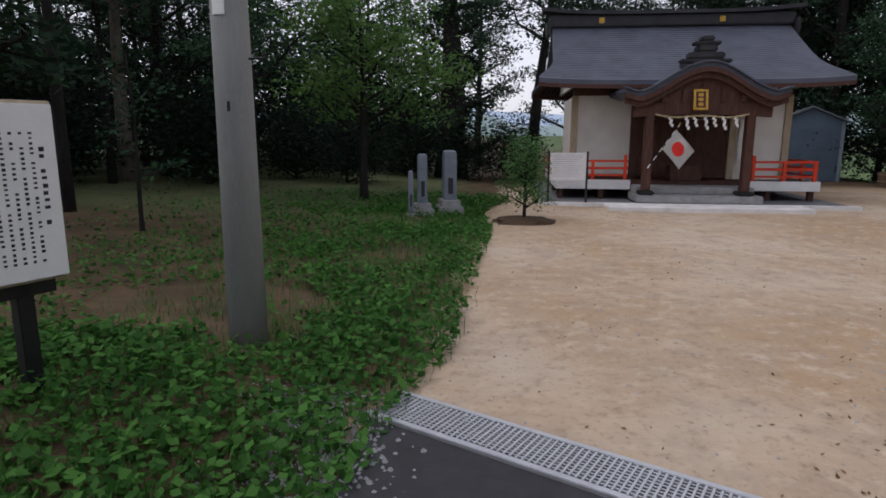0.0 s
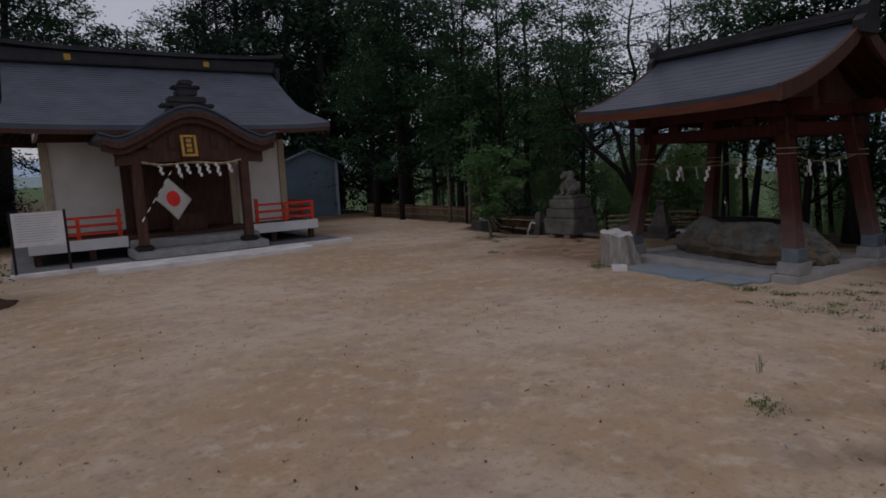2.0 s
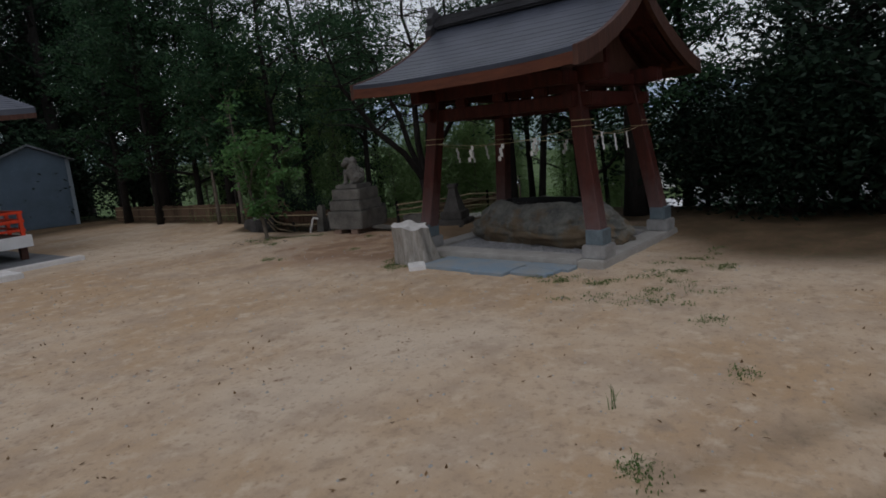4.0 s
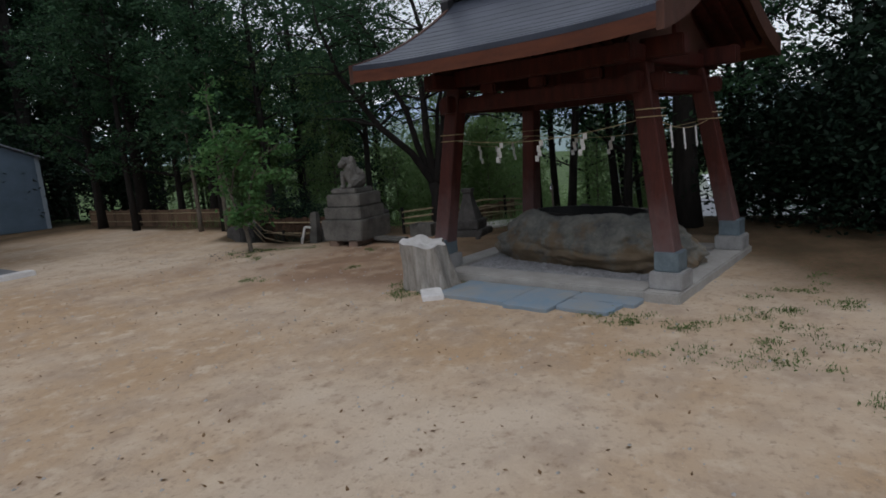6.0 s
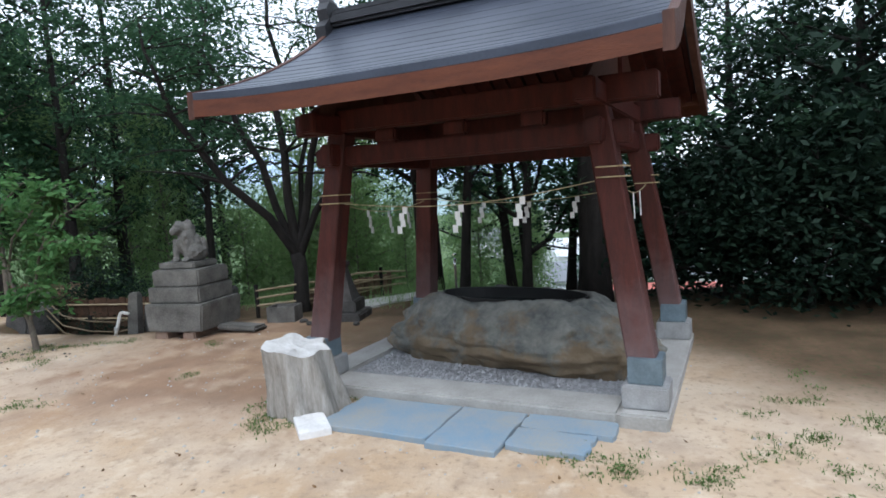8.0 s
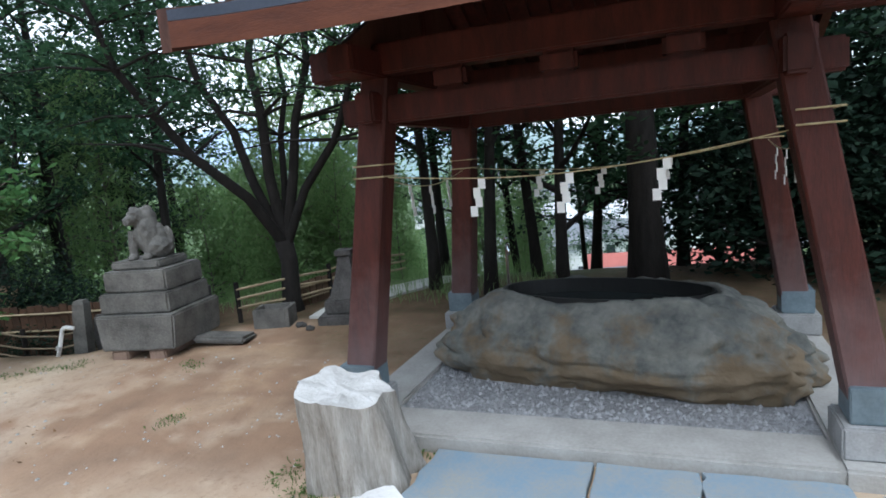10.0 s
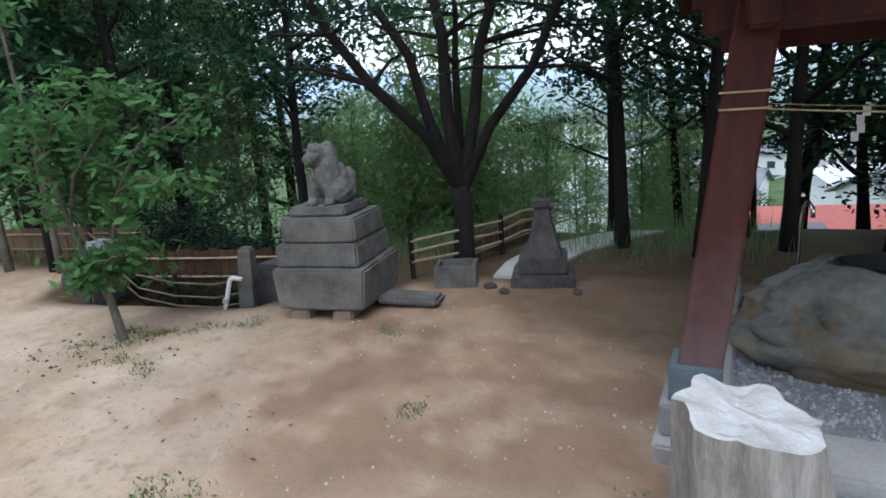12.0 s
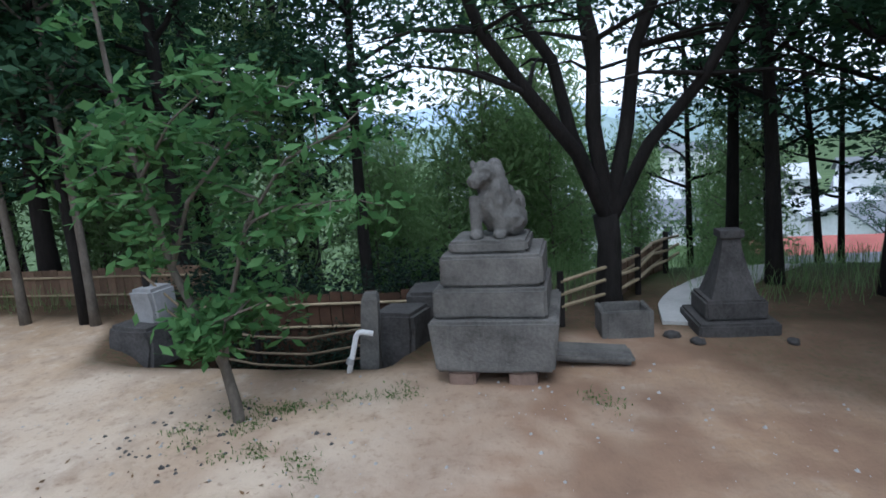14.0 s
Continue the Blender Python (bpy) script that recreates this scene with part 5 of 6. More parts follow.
def build_railing(x0, x1, inner):
    t = thing("red_railing", "low vermilion railing along the shrine deck", "railing", hall(0, -0.86, 0.5), "deck railings")
    n = 3
    for k in range(n):
        x = x0 + (x1 - x0) * (0.04 + 0.92 * k / (n - 1))
        end = abs(x - inner) < 0.2
        part("post", box(x - 0.035, x + 0.035, -0.035, 0.035, 0.0, 0.6 if end else 0.44, 0.008), M_VERMILION, t)
    for z, h in ((0.43, 0.05), (0.26, 0.06), (0.1, 0.045)):
        part("rail", box(x0, x1, -0.02, 0.02, z, z + h, 0.008), M_VERMILION, t)
    side = x0 if abs(x0) > abs(x1) else x1
    for z, h in ((0.43, 0.05), (0.26, 0.06), (0.1, 0.045)):
        part("side_rail", box(side - 0.02, side + 0.02, 0.021, 4.2, z, z + h, 0.008), M_VERMILION, t)
    for k in range(1, 6):
        part("post", box(side - 0.03, side + 0.03, 0.8 * k - 0.03, 0.8 * k + 0.03, 0, 0.43, 0.008), M_VERMILION, t)


build_railing(-2.92, -1.3, -1.3)
build_railing(1.45, 2.92, 1.45)


def build_flag():
    t = thing("flag", "white flag with a red disc on a slanting banded pole", "flag", hall(0, -1.95, 0))
    part("pole", tube([(-1.08, 0.06, 0.85), (-0.5, -0.08, 1.78)], 0.012, 10), M_WHITE, t, "black and white banded pole")
    for k in range(5):
        f0 = 0.1 + 0.19 * k
        a, b = Vector((-1.08, 0.06, 0.85)), Vector((-0.5, -0.08, 1.78))
        part("pole_band", tube([a.lerp(b, f0), a.lerp(b, f0 + 0.09)], 0.0135, 10), M_BLACK, t)
    top, along, fly = Vector((-0.56, -0.07, 1.68)), Vector((-0.27, 0.06, -0.40)), Vector((0.40, -0.02, -0.40))
    fn = lambda u, v: top + along * u + fly * v + Vector((0, 0.03 * math.sin(6 * v + 2 * u) * v, -0.05 * v * v))
    b = bmesh.new()
    grid = [[b.verts.new(fn(i / 12, j / 18)) for j in range(19)] for i in range(13)]
    for i in range(12):
        for j in range(18):
            b.faces.new((grid[i][j], grid[i + 1][j], grid[i + 1][j + 1], grid[i][j + 1]))
    bmesh.ops.solidify(b, geom=b.faces[:], thickness=0.002)
    part("cloth", b, M_PAPER, t, "white cloth", True)
    for side in (-1, 1):
        d = bmesh.new()
        c = d.verts.new(fn(0.5, 0.5) + Vector((0, side * 0.006, 0)))
        ring = [d.verts.new(fn(0.5 + 0.28 * math.cos(k * math.pi / 16), 0.5 + 0.24 * math.sin(k * math.pi / 16)) + Vector((0, side * 0.006, 0))) for k in range(32)]
        for k in range(32):
            d.faces.new((c, ring[k], ring[(k + 1) % 32]))
        part("disc", d, M_RED, t, "red disc")
    part("tip", blob(1, 0.022, 0.022, 0.022, 0, 1, 2), M_GOLD, t, m=pose(-0.49, -0.085, 1.8))




def zigzag(h=0.24, w=0.06):
    """A folded white paper streamer, hung from its top."""
    b = bmesh.new()
    for k in range(4):
        x = w * 0.45 * (k % 2) + 0.012 * k
        z = -h * k / 4
        box(x - w / 2, x + w / 2, -0.003 + 0.004 * (k % 2), 0.001 + 0.004 * (k % 2), z - h / 4 * 1.15, z, 0, b)
    return b


def build_rope():
    t = thing("sacred_rope", "twisted straw rope hung across the porch", "rope", hall(0, -1.88, 0))
    pts = []
    for k in range(33):
        f = k / 32
        x = -0.98 + 1.92 * f
        pts.append(Vector((x, 0, 2.0 - 0.06 * math.sin(math.pi * f) - 0.03 * math.sin(3 * math.pi * f))))
    for s in range(2):
        strand = [p + Vector((0, 0.012 * math.cos(k * 1.3 + s * math.pi), 0.012 * math.sin(k * 1.3 + s * math.pi))) for k, p in enumerate(pts)]
        part("strand", tube(strand, 0.016, 7), M_ROPE, t, smooth=True)
    base = None
    for k, x in enumerate((-0.68, -0.34, -0.17, 0.05, 0.22, 0.42, 0.66)):
        ob = thing("paper_streamer", "white folded paper streamer hanging from the rope", "streamer", hall(x, -1.895, 1.945), "paper streamers of the porch")
        part("paper", zigzag(0.26 if k % 2 else 0.2, 0.055), M_PAPER, ob)


def build_plaque():
    t = thing("name_plaque", "gilded framed plaque under the porch gable", "plaque", hall(-0.09, -2.0, 2.08, -12))
    part("board", box(-0.1, 0.1, -0.01, 0.02, 0.04, 0.4, 0.005), M_BROWN, t)
    for a in ((-0.15, -0.1, 0.0, 0.44), (0.1, 0.15, 0.0, 0.44), (-0.1, 0.1, 0.0, 0.05), (-0.1, 0.1, 0.39, 0.44)):
        part("frame", box(a[0], a[1], -0.03, 0.02, a[2], a[3], 0.012), M_GOLD, t)
    for k in range(3):
        z = 0.09 + 0.1 * k
        part("character", box(-0.05, 0.05, -0.016, -0.011, z, z + 0.07, 0.01), M_GOLD, t, "gilt character")


def build_banner():
    t = thing("paper_banner", "white vertical banner with dark writing beside the porch", "banner", hall(1.52, -0.12, 0.95))
    part("sheet", box(-0.13, 0.13, -0.012, 0.0, 0, 0.98, 0.003), M_PAPER, t)
    for z in (0.82, 0.62, 0.45, 0.3):
        part("character", box(-0.03, 0.03, -0.0145, -0.0125, z, z + 0.055), M_GREY_INK, t)
    part("hanger", tube([(-0.1, -0.005, 0.985), (0, 0.0, 1.05), (0.1, -0.005, 0.985)], 0.005, 6), M_BLACK, t)


build_flag()
build_rope()
build_plaque()
build_banner()


def build_offering_box():
    t = thing("offering_box", "dark slatted wooden offering box before the doors", "offering box", hall(0.05, -0.55, 0.5))
    part("body", box(-0.36, 0.36, -0.2, 0.2, 0.0, 0.34, 0.012), M_BROWN, t)
    for k in range(7):
        y = -0.16 + k * 0.053
        part("slat", box(-0.34, 0.34, y - 0.012, y + 0.012, 0.341, 0.365, 0.004), M_BROWN, t)


build_offering_box()


def build_shed():
    t = thing("storage_shed", "blue-grey steel storage shed with a gabled roof", "shed", pose(11.42, 21.55, 0, 0, 0, -21))
    w, d, e, r = 2.05, 3.0, 2.02, 2.5
    g = bmesh.new()
    prof = [(0, -0.1), (w, -0.1), (w, e), (w / 2, r - 0.06), (0, e)]
    a, b = [g.verts.new((x, 0, z)) for x, z in prof], [g.verts.new((x, d, z)) for x, z in prof]
    g.faces.new(a)
    g.faces.new(b[::-1])
    for k in range(5):
        g.faces.new((a[k], b[k], b[(k + 1) % 5], a[(k + 1) % 5]))
    bmesh.ops.recalc_face_normals(g, faces=g.faces[:])
    part("body", g, M_SHED, t)
    for s in (0, 1):
        x0, x1 = (-0.12, w / 2) if s == 0 else (w / 2, w + 0.12)
        part("roof_panel", slab_sheet(lambda u, v, a=x0, b=x1, q=s: Vector((a + (b - a) * u, -0.15 + (d + 0.3) * v, (e - 0.02 + (r - e + 0.04) * (u if q == 0 else 1 - u)))), 4, 4, 0.05), M_SHED_ROOF, t, "grey metal roof panel")
    sh = part("shutter", box(0.18, w - 0.18, -0.03, -0.002, 0.0, 1.85, 0.004), M_SHED, t, "ribbed steel shutter")
    for k in range(18):
        part("rib", box(0.2, w - 0.2, -0.045, -0.031, 0.05 + k * 0.1, 0.085 + k * 0.1, 0.004), M_SHED, sh)
    for x in (0.06, w - 0.06):
        part("corner_post", box(x - 0.05, x + 0.05, -0.02, -0.001, 0.0, e, 0.004), M_STEEL_PALE, t, "pale corner trim")


build_shed()

# ---- round the pavilion ----
def build_stump():
    t = thing("tree_stump", "weathered grey tree stump with a pale cut top", "stump", pose(9.5, 6.02, 0, 0, 0, 20) @ Matrix.Diagonal((0.82, 0.82, 0.86, 1)))
    r = np.random.default_rng(9)
    b = bmesh.new()
    n, rows = 48, 14
    rings = []
    for j in range(rows):
        f = j / (rows - 1)
        ring = []
        for k in range(n):
            a = 2 * math.pi * k / n
            fl = 0.055 * abs(math.sin(a * 3.5 + 0.6)) + 0.03 * math.sin(a * 7 + 1.0) + 0.012 * math.sin(a * 17)
            rad = 0.27 + 0.05 * (1 - f) ** 2 + fl * (0.6 + 0.6 * (1 - f)) + 0.015 * noise.noise(Vector((math.cos(a) * 3, math.sin(a) * 3, f * 4)))
            tilt = 0.045 * math.cos(a - 1.0) + 0.02 * math.sin(a * 5)
            ring.append((rad * math.cos(a) - 0.05 * f, rad * math.sin(a) + 0.1 * f, -0.08 + (0.66 + tilt) * f))
        rings.append(ring)
    loft(rings, b, False)
    part("bark", b, M_STUMP, t, smooth=True)
    c = bmesh.new()
    last = [Vector(p) for p in rings[-1]]
    mid = sum(last, Vector()) / n
    levels = [[c.verts.new(mid.lerp(p, s) + Vector((0, 0, -0.02 * (1 - s) + 0.012 * noise.noise(p * 9 + Vector((s * 5, 0, 0))) * (s < 1)))) for p in last] for s in (1.0, 0.93, 0.75, 0.5, 0.25)]
    for q, w in zip(levels, levels[1:]):
        for k in range(n):
            c.faces.new((q[k], q[(k + 1) % n], w[(k + 1) % n], w[k]))
    c.faces.new(levels[-1])
    bmesh.ops.recalc_face_normals(c, faces=c.faces[:])
    part("cut_top", c, M_CUT, t, "pale splintered cut wood")


build_stump()


def build_paving():
    t = thing("slate_paving", "blue-grey slate paving laid flush before the basin", "paving", PAV)
    r = random.Random(12)
    for x0, x1, y0, y1 in ((-0.66, -0.05, 1.42, 2.28), (-0.72, -0.06, 0.92, 1.41), (-0.6, -0.3, 0.4, 0.91), (-0.29, -0.05, 0.3, 0.91)):
        b = bmesh.new()
        out = []
        for (px, py), (qx, qy) in (((x0, y0), (x1, y0)), ((x1, y0), (x1, y1)), ((x1, y1), (x0, y1)), ((x0, y1), (x0, y0))):
            for k in range(5):
                f = k / 5
                out.append((px + (qx - px) * f + r.uniform(-0.012, 0.012), py + (qy - py) * f + r.uniform(-0.012, 0.012)))
        z = 0.024 + r.uniform(-0.003, 0.004)
        loft([[(p, q, -0.06) for p, q in out], [(p, q, z - 0.006) for p, q in out], [(p + ((x0 + x1) / 2 - p) * 0.015, q + ((y0 + y1) / 2 - q) * 0.015, z) for p, q in out]], b)
        part("paving_slab", b, M_BLUE, t)
    o = part("white_slab", box(-0.18, 0.18, -0.11, 0.11, -0.03, 0.034, 0.005), M_WHITE_STONE, None, "flat white stone slab lying by the stump")
    o.matrix_basis = pose(9.1, 5.82, 0.0, 0, 0, 35)
    tagged(o, category="stone slab")


build_paving()


def build_pavilion_ropes():
    c = [(PC[0] - 0.86, PC[1] + 1.14, 1.55), (PC[0] - 0.86, PC[1] - 1.19, 1.63), (PC[0] + 0.86, PC[1] - 1.19, 1.57), (PC[0] + 0.86, PC[1] + 1.14, 1.53)]
    t = thing("boundary_rope", "thin straw rope tied round the pavilion posts", "rope", PAV)
    for k in range(4):
        a, b = Vector(c[k]), Vector(c[(k + 1) % 4])
        pts = [a.lerp(b, j / 14) - Vector((0, 0, 0.1 * math.sin(math.pi * j / 14))) for j in range(15)]
        part("cord", tube(pts, 0.004, 6), M_ROPE, t)
        for j in (4, 7, 10):
            p = pts[j]
            s = thing("paper_streamer", "white folded paper streamer on the pavilion rope", "streamer", PAV @ pose(p.x, p.y, p.z, 0, 0, 90 if k % 2 == 0 else 0), "paper streamers of the pavilion")
            part("paper", zigzag(0.21, 0.042), M_PAPER, s)
    for (x, y, z) in c:
        b = bmesh.new()
        for dz in (0, 0.07):
            pts = [(x + 0.098 * sx, y + 0.098 * sy, z + dz) for sx, sy in ((-1, -1), (1, -1), (1, 1), (-1, 1), (-1, -1))]
            tube(pts, 0.005, 5, b)
        part("lashing", b, M_ROPE, t)


build_pavilion_ropes()


def build_tap():
    p = thing("water_tap", "bent chrome water tap beside the back post", "tap", PAV @ pose(1.95, 2.35, 0.05))
    part("riser", tube([(0, 0, 0), (0, 0, 0.72), (-0.02, -0.01, 0.8), (-0.07, -0.03, 0.83), (-0.12, -0.05, 0.8), (-0.13, -0.055, 0.74)], 0.014, 10), M_CHROME, p, smooth=True)
    part("handle", box(-0.04, 0.04, -0.012, 0.012, 0.86, 0.88, 0.006), M_CHROME, p)


build_tap()

# ---- guardian statue and old stones ----
def build_guardian():
    t = thing("statue_pedestal", "tiered grey stone pedestal on two low feet", "pedestal", pose(11.52, 8.9, height(11.52, 8.9)))
    for y in (-0.18, 0.22):
        part("foot", box(0.02, 0.7, y - 0.09, y + 0.09, -0.1, 0.09, 0.015), M_REDSTONE, t, "reddish foot stone")

    def course(name, x0, x1, y0, y1, z0, z1, mat, seed, taper=0.0):
        b = box(x0, x1, y0, y1, z0, z1, 0.018)
        bmesh.ops.subdivide_edges(b, edges=[e for e in b.edges if e.calc_length() > 0.1], cuts=4, use_grid_fill=True)
        for v in b.verts:
            k = noise.noise(v.co * 6 + Vector((seed, 0, 0)))
            f = (v.co.z - z0) / (z1 - z0)
            v.co += Vector((0.008 * k, 0.008 * k, 0.004 * k))
            v.co.y += -(v.co.y - (y0 + y1) / 2) * taper * (1 - f)
        part(name, b, mat, t)

    course("base_block", 0, 0.82, -0.42, 0.42, 0.09, 0.43, M_OLDSTONE, 1, 0.08)
    course("lower_course", 0.06, 0.76, -0.35, 0.39, 0.432, 0.63, M_OLDSTONE, 2)
    course("upper_course", 0.1, 0.72, -0.33, 0.34, 0.635, 0.84, M_OLDSTONE, 3)
    course("cap_plate", 0.16, 0.64, -0.24, 0.28, 0.844, 0.925, M_OLDSTONE, 4)
    # seated lion-dog: one lofted shape
    b = bmesh.new()
    def lump(c, s, seed):
        g = blob(seed, *s, 0.26, 2.6, 3)
        joined(g, b, Matrix.Translation(c))
    lump((0.42, -0.08, 0.86), (0.17, 0.14, 0.13), 1)      # haunches
    lump((0.37, 0.02, 1.0), (0.14, 0.13, 0.22), 2)        # chest
    lump((0.33, 0.09, 1.2), (0.115, 0.095, 0.1), 3)       # head
    lump((0.25, 0.14, 1.165), (0.065, 0.065, 0.055), 4)   # muzzle
    lump((0.4, 0.03, 1.13), (0.115, 0.12, 0.17), 5)       # mane
    lump((0.43, -0.05, 0.97), (0.13, 0.12, 0.15), 9)      # back
    lump((0.5, -0.15, 0.94), (0.06, 0.06, 0.12), 6)        # tail
    for y in (-0.02, 0.16):
        tube([(0.29, y, 0.75), (0.28, y, 0.9), (0.32, y, 1.05)], [0.05, 0.045, 0.055], 10, b)
        lump((0.26, y, 0.77), (0.075, 0.055, 0.035), 7)
    for y in (0.03, 0.19):
        lump((0.36, y - 0.02, 1.275), (0.028, 0.026, 0.035), 8)
    s = part("guardian_statue", b, M_OLDSTONE, None, "weathered seated stone guardian figure on the pedestal", True)
    s.matrix_basis = pose(11.52, 8.87, height(11.52, 8.9) + 0.245) @ Matrix.Translation((0.06, 0.0, 0)) @ Matrix.Diagonal((0.86, 0.86, 0.91, 1))
    tagged(s, category="statue")
    shell = s.modifiers.new("one_shell", "REMESH")
    shell.mode, shell.voxel_size, shell.use_smooth_shade = "VOXEL", 0.011, True


build_guardian()


def build_second_pedestal():
    x, y = 12.8, 7.22
    t = thing("tapered_pedestal", "tapering dark stone pedestal on a stepped base", "pedestal", at(x, y, 5) @ Matrix.Diagonal((0.86, 0.86, 0.98, 1)))
    part("base_step", box(-0.34, 0.34, -0.34, 0.34, -0.15, 0.1, 0.02), M_DARKROCK, t)
    part("middle_step", box(-0.25, 0.25, -0.26, 0.26, 0.1, 0.26, 0.02), M_DARKROCK, t)
    rings = []
    for z, w in ((0.26, 0.2), (0.36, 0.165), (0.5, 0.12), (0.64, 0.085), (0.71, 0.075), (0.725, 0.1), (0.78, 0.1)):
        rings.append([(sx * w, sy * w, z) for sx, sy in ((-1, -1), (1, -1), (1, 1), (-1, 1))])
    part("shaft", loft(rings), M_DARKROCK, t)
    for k, (dx, dy, s) in enumerate(((-0.42, -0.34, 0.04), (-0.44, 0.3, 0.045), (-0.3, 0.46, 0.05))):
        o = part("loose_stone", blob(k + 4.0, s * 1.3, s, s * 0.7, 0.25, 2, 3), M_DARKROCK, None, "loose dark stone beside the pedestal", True)
        o.matrix_basis = at(x + dx, y + dy, 40 * k, 1, s * 0.3)
        tagged(o, category="stone", group="loose stones")


build_second_pedestal()


def build_stone_box():
    t = thing("stone_trough", "hollow dark stone trough under the forked tree", "trough", at(12.62, 8.02, 8, 0.78))
    for a in ((-0.2, 0.2, -0.25, -0.2), (-0.2, 0.2, 0.2, 0.25), (-0.2, -0.15, -0.2, 0.2), (0.15, 0.2, -0.2, 0.2)):
        part("wall", box(*a, -0.1, 0.26, 0.01), M_OLDSTONE, t)
    part("bottom", box(-0.15, 0.15, -0.2, 0.2, -0.1, 0.05), M_DARKROCK, t)
    f = part("flat_stone", box(-0.16, 0.16, -0.27, 0.27, 0.0, 0.07, 0.025), M_OLDSTONE, None, "flat grey stone lying tilted on the soil")
    f.matrix_basis = at(12.0, 8.28, 4, 1, 0.0) @ pose(0, 0, 0.02, 4, 5, 0)
    tagged(f, category="stone")
    p = thing("stone_post", "leaning grey stone post beside the ditch", "stone post", at(12.0, 9.92, 10))
    rings = [[(sx * w, sy * w - 0.08 * z, z) for sx, sy in ((-1, -1), (1, -1), (1, 1), (-1, 1))] for z, w in ((-0.3, 0.075), (0.3, 0.07), (0.66, 0.06), (0.7, 0.045))]
    part("shaft", loft(rings), M_OLDSTONE, p)
    w = thing("bent_pipe", "white bent pipe leaning by the ditch", "pipe", pose(11.72, 9.98, height(11.72, 9.98)))
    part("pipe", tube([(0, 0, -0.02), (0.02, -0.03, 0.1), (0.04, -0.07, 0.26), (0.045, -0.085, 0.28), (0.05, -0.11, 0.285), (0.06, -0.19, 0.27)], 0.02, 12), M_WHITE, w, smooth=True)
    part("collar", tube([(0.008, -0.012, 0.06), (0.014, -0.022, 0.1)], 0.027, 12), M_STEEL, w)
    for x, y, sx, sy, sz, lab, mt in ((12.45, 12.05, 0.13, 0.15, 0.31, "pale squared stone set on a dark stone", M_GRANITE), (12.4, 12.1, 0.24, 0.26, 0.14, "dark squared stone among the trees", M_DARKROCK), (12.75, 9.62, 0.16, 0.2, 0.18, "dark rough stone beside the pedestal", M_DARKROCK), (12.95, 9.25, 0.2, 0.22, 0.2, "dark rough stone beside the pedestal", M_DARKROCK), (12.35, 9.75, 0.18, 0.16, 0.2, "dark rough stone beside the pedestal", M_DARKROCK)):
        b = box(-sx, sx, -sy, sy, -0.1, 2 * sz, 0.03)
        bmesh.ops.subdivide_edges(b, edges=[e for e in b.edges if e.calc_length() > 0.1], cuts=3, use_grid_fill=True)
        for v in b.verts:
            v.co += Vector((1, 1, 0.6)) * 0.03 * noise.noise(v.co * 4 + Vector((x, y, 0)))
        o = part("old_stone", b, mt, None, lab)
        o.matrix_basis = at(x, y, x * 50)
        tagged(o, category="stone")


build_stone_box()


def build_rail_fence(name, label, pts, zs, rail_mat, post_every, group="", radius=0.011):
    t = thing(name, label, "fence")
    P = [Vector((x, y, height(x, y))) for x, y in pts]
    for z in zs:
        part("rail", tube([p + Vector((0.01 * math.sin(9 * p.y), 0, z + 0.02 * math.sin(7 * p.x + z * 9))) for p in P], radius, 7), rail_mat, t)
    for k, p in enumerate(P):
        if k % post_every == 0:
            part("post", tube([p + Vector((0.03, 0, -0.2)), p + Vector((0.03, 0, zs[-1] + 0.06))], 0.028, 8), M_BARK, t)


build_rail_fence("rail_fence", "low bamboo rail fence in the dark ditch", [(12.35, 10.05), (12.4, 10.6), (12.42, 11.1), (12.45, 11.6), (12.4, 12.1)], (0.42, 0.55, 0.7), M_RAIL_DARK, 2)
build_rail_fence("path_fence", "bamboo rail fence along the path downhill", [(12.7, 8.5), (13.3, 8.02), (13.75, 7.8), (14.2, 7.62), (14.7, 7.42), (15.3, 7.2)], (0.16, 0.28, 0.4), M_RAIL, 2, radius=0.016)


def build_board_fence(name, label, a, b, tall, mat, z0=0.0):
    a, b = Vector(a), Vector(b)
    ln = (b - a).length
    ang = math.degrees(math.atan2(b.y - a.y, b.x - a.x))
    t = thing(name, label, "fence", pose(a.x, a.y, height(a.x, a.y) + z0, 0, 0, ang))
    n = int(ln / 0.11)
    slat = mesh_of("slat", box(0.003, 0.107, -0.009, 0.009, -0.3, tall, 0.003), mat)
    r = random.Random(3)
    for k in range(n):
        ob = new("slat", slat)
        ob.parent, ob.location, ob.rotation_euler = t, (k * 0.11, r.uniform(-0.004, 0.004), r.uniform(-0.02, 0.015)), (0, r.uniform(-0.012, 0.012), 0)
    for z in (tall * 0.3, tall * 0.8):
        part("batten", tube([(0, -0.022, z), (ln / 2, -0.024, z - 0.01), (ln, -0.022, z)], 0.013, 7), M_RAIL, t)


build_board_fence("bamboo_screen", "brown split bamboo screen behind the pedestal", (12.72, 12.3, 0), (12.85, 9.6, 0), 0.42, M_FENCE, -0.12)
build_board_fence("path_screen", "brown board screen behind the bamboo rails", (13.4, 8.1, 0), (15.2, 7.36, 0), 0.3, M_TAN)
build_board_fence("board_fence", "weathered tan board fence along the wood", (13.7, 19.5, 0), (13.6, 12.2, 0), 0.42, M_TAN)

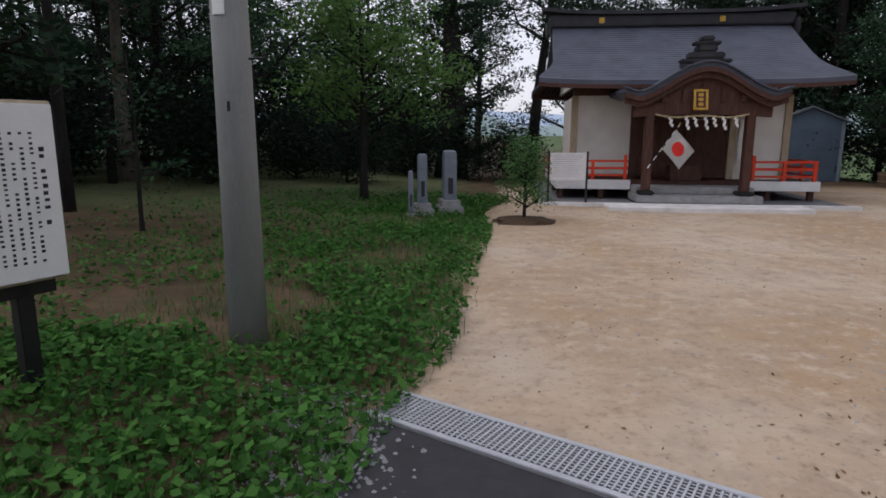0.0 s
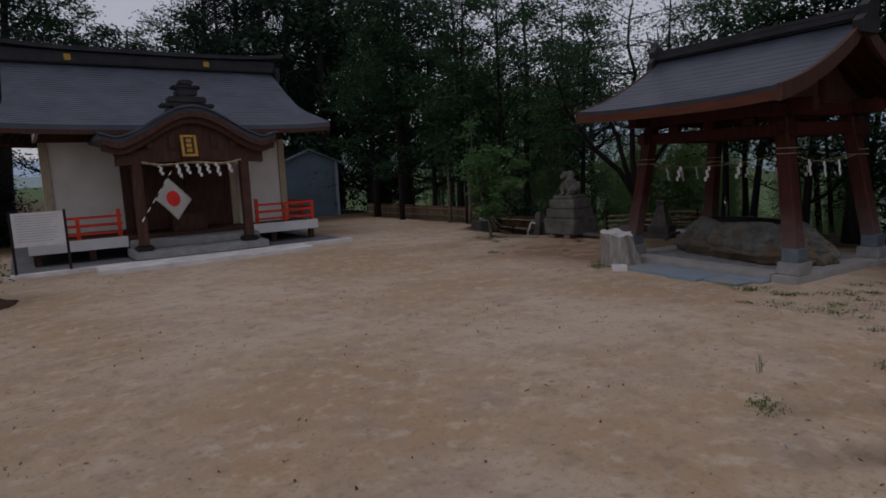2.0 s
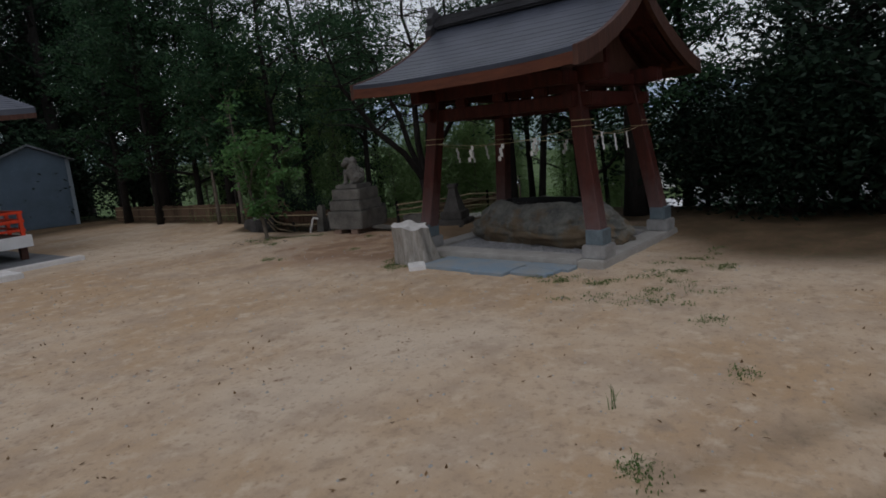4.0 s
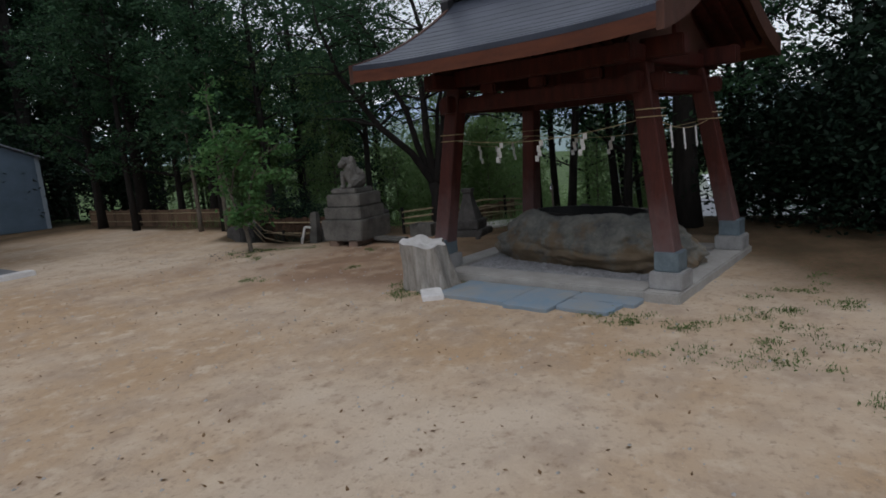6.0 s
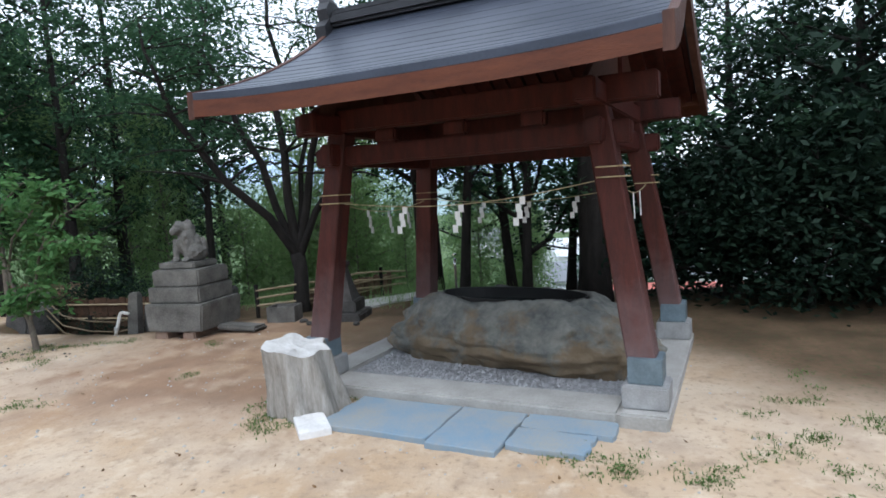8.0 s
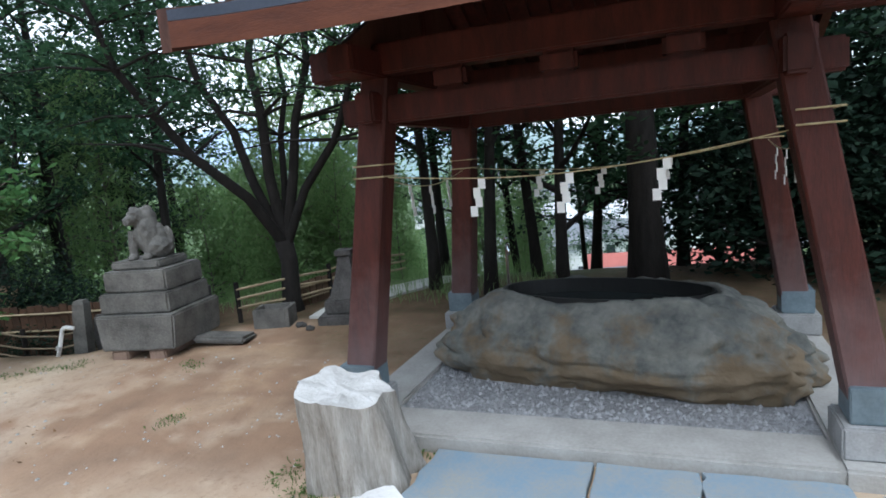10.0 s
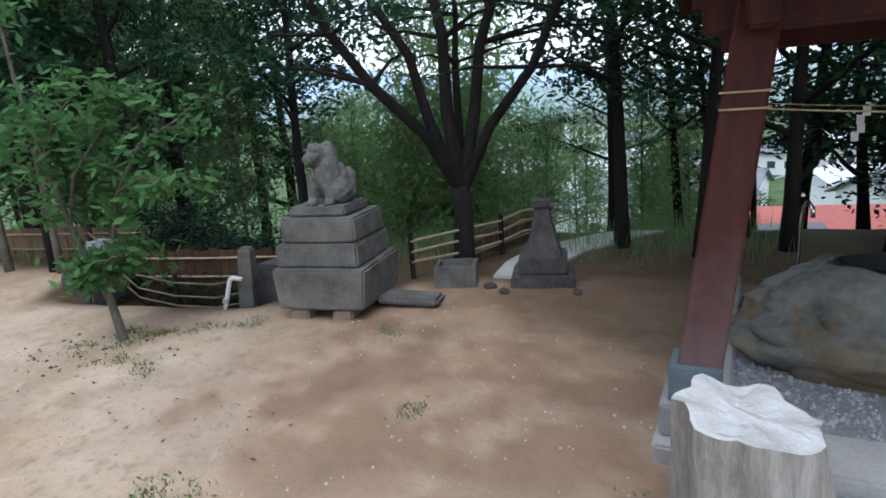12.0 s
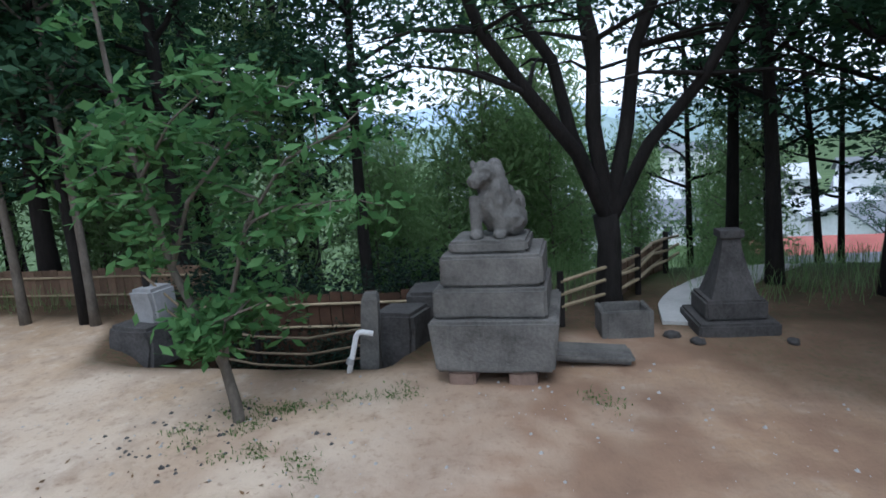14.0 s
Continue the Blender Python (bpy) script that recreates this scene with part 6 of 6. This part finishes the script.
# ---- valley beyond the slope ----
def build_path():
    b = bmesh.new()
    line = ((12.8, 7.46, 0.5), (13.3, 7.4, 0.58), (13.8, 7.2, 0.6), (14.3, 6.85, 0.62), (14.9, 6.35, 0.66))
    vs = []
    for k in range(31):
        f = k / 30 * (len(line) - 1)
        i = min(int(f), len(line) - 2)
        x, y, w = (p + (q - p) * (f - i) for p, q in zip(line[i], line[i + 1]))
        w += 0.06 * wob(x, y, 2.0, 41)
        vs.append([b.verts.new((x, y + w * (m / 4 - 0.5), height(x, y + w * (m / 4 - 0.5)) + 0.03)) for m in range(5)])
    for q, w in zip(vs, vs[1:]):
        for m in range(4):
            b.faces.new((q[m], w[m], w[m + 1], q[m + 1]))
    geom = bmesh.ops.extrude_face_region(b, geom=b.faces[:])
    for v in [g for g in geom["geom"] if isinstance(g, bmesh.types.BMVert)]:
        v.co.z -= 0.2
    bmesh.ops.recalc_face_normals(b, faces=b.faces[:])
    tagged(part("path", b, M_PATH, None, "pale concrete path leading downhill"), category="path", kind="structure")


build_path()


def build_house(x, y, w, d, h, rise, turn, roof_mat, wall_mat, label, dz=0.0):
    z = height(x, y) + dz
    t = thing("house", label, "house", pose(x, y, z, 0, 0, turn))
    part("wall", box(-w / 2, w / 2, -d / 2, d / 2, -1.5, h), wall_mat, t)
    for s in (-1, 1):
        part("roof", slab_sheet(lambda u, v, q=s: Vector(((u * 2 - 1) * (w / 2 + 0.5), q * (d / 2 + 0.6) * v, h + rise * (1 - v) - 0.15)), 6, 4, 0.15), roof_mat, t)
    for s in (-1, 1):
        g = bmesh.new()
        vs = [g.verts.new((s * (w / 2 - 0.1 * k), yy, zz)) for k in (0, 1) for yy, zz in ((-d / 2, h), (d / 2, h), (0, h + rise - 0.3))]
        g.faces.new(vs[:3])
        g.faces.new(vs[3:][::-1])
        for k in range(3):
            g.faces.new((vs[k], vs[(k + 1) % 3], vs[3 + (k + 1) % 3], vs[3 + k]))
        part("gable", g, wall_mat, t)
    for k in range(int(w / 2.2)):
        xx = -w / 2 + 1.1 + k * 2.2
        for zz in (0.9, 3.4) if h > 4 else (0.9,):
            for s in (-1, 1):
                f = part("window", box(xx - 0.6, xx + 0.6, s * (d / 2) - 0.05, s * (d / 2) + 0.05, zz, zz + 1.1), M_WHITE, t, "white-framed window")
                part("pane", box(xx - 0.52, xx + 0.52, s * (d / 2 + 0.051) - 0.01, s * (d / 2 + 0.051) + 0.01, zz + 0.07, zz + 1.03), M_PANE, f)


build_house(24.2, 1.7, 4.0, 3.6, 1.35, 1.35, 90, M_PINK_ROOF, M_WHITE, "low white house with a faded red roof down the slope", -0.6)
build_house(20.7, 3.9, 1.5, 1.3, 1.0, 0.35, 95, M_GREY_ROOF, M_PLASTER, "small outbuilding with a grey roof")
town = np.random.default_rng(91)
for k in range(20):
    x, y = town.uniform(46, 112), town.uniform(-42, 12)
    build_house(x, y, town.uniform(6, 10), 6, town.uniform(2.8, 5.4), town.uniform(1.2, 2.0), town.uniform(60, 120), M_GREY_ROOF if k % 3 else M_PALE_ROOF, M_WHITE, "white house with a grey roof in the valley")
for x, y, w, h, turn in ((122, 26, 9, 3.4, 70), (140, 4, 10, 3.4, 100), (165, -18, 12, 5.8, 85), (180, 14, 14, 6.2, 90)):
    build_house(x, y, w, 7, h, 2.0, turn, M_GREY_ROOF, M_WHITE, "white house with a grey roof in the valley")


def build_hills():
    # two rings of hills, distance haze painted into their colours
    for dist, base, amp, mat, seed, name in ((420, -15, 52, M_HILL_NEAR, 3.0, "wooded_hills"), (900, -20, 105, M_HILL_FAR, 8.0, "haze_tinted_hills")):
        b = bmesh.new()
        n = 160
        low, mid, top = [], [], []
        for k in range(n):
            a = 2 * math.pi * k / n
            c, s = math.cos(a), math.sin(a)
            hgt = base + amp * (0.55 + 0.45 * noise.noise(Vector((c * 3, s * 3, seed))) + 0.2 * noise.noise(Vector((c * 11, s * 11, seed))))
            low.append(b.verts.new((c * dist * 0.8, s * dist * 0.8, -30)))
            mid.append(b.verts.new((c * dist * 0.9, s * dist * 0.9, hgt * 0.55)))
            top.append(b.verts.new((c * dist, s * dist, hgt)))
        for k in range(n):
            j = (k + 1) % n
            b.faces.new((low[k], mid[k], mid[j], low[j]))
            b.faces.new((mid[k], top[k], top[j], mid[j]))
        tagged(part(name, b, mat, None, "distant wooded hills paled with painted haze" if seed == 3.0 else "far hills tinted blue with painted haze", True), category="hills", kind="structure")


build_hills()
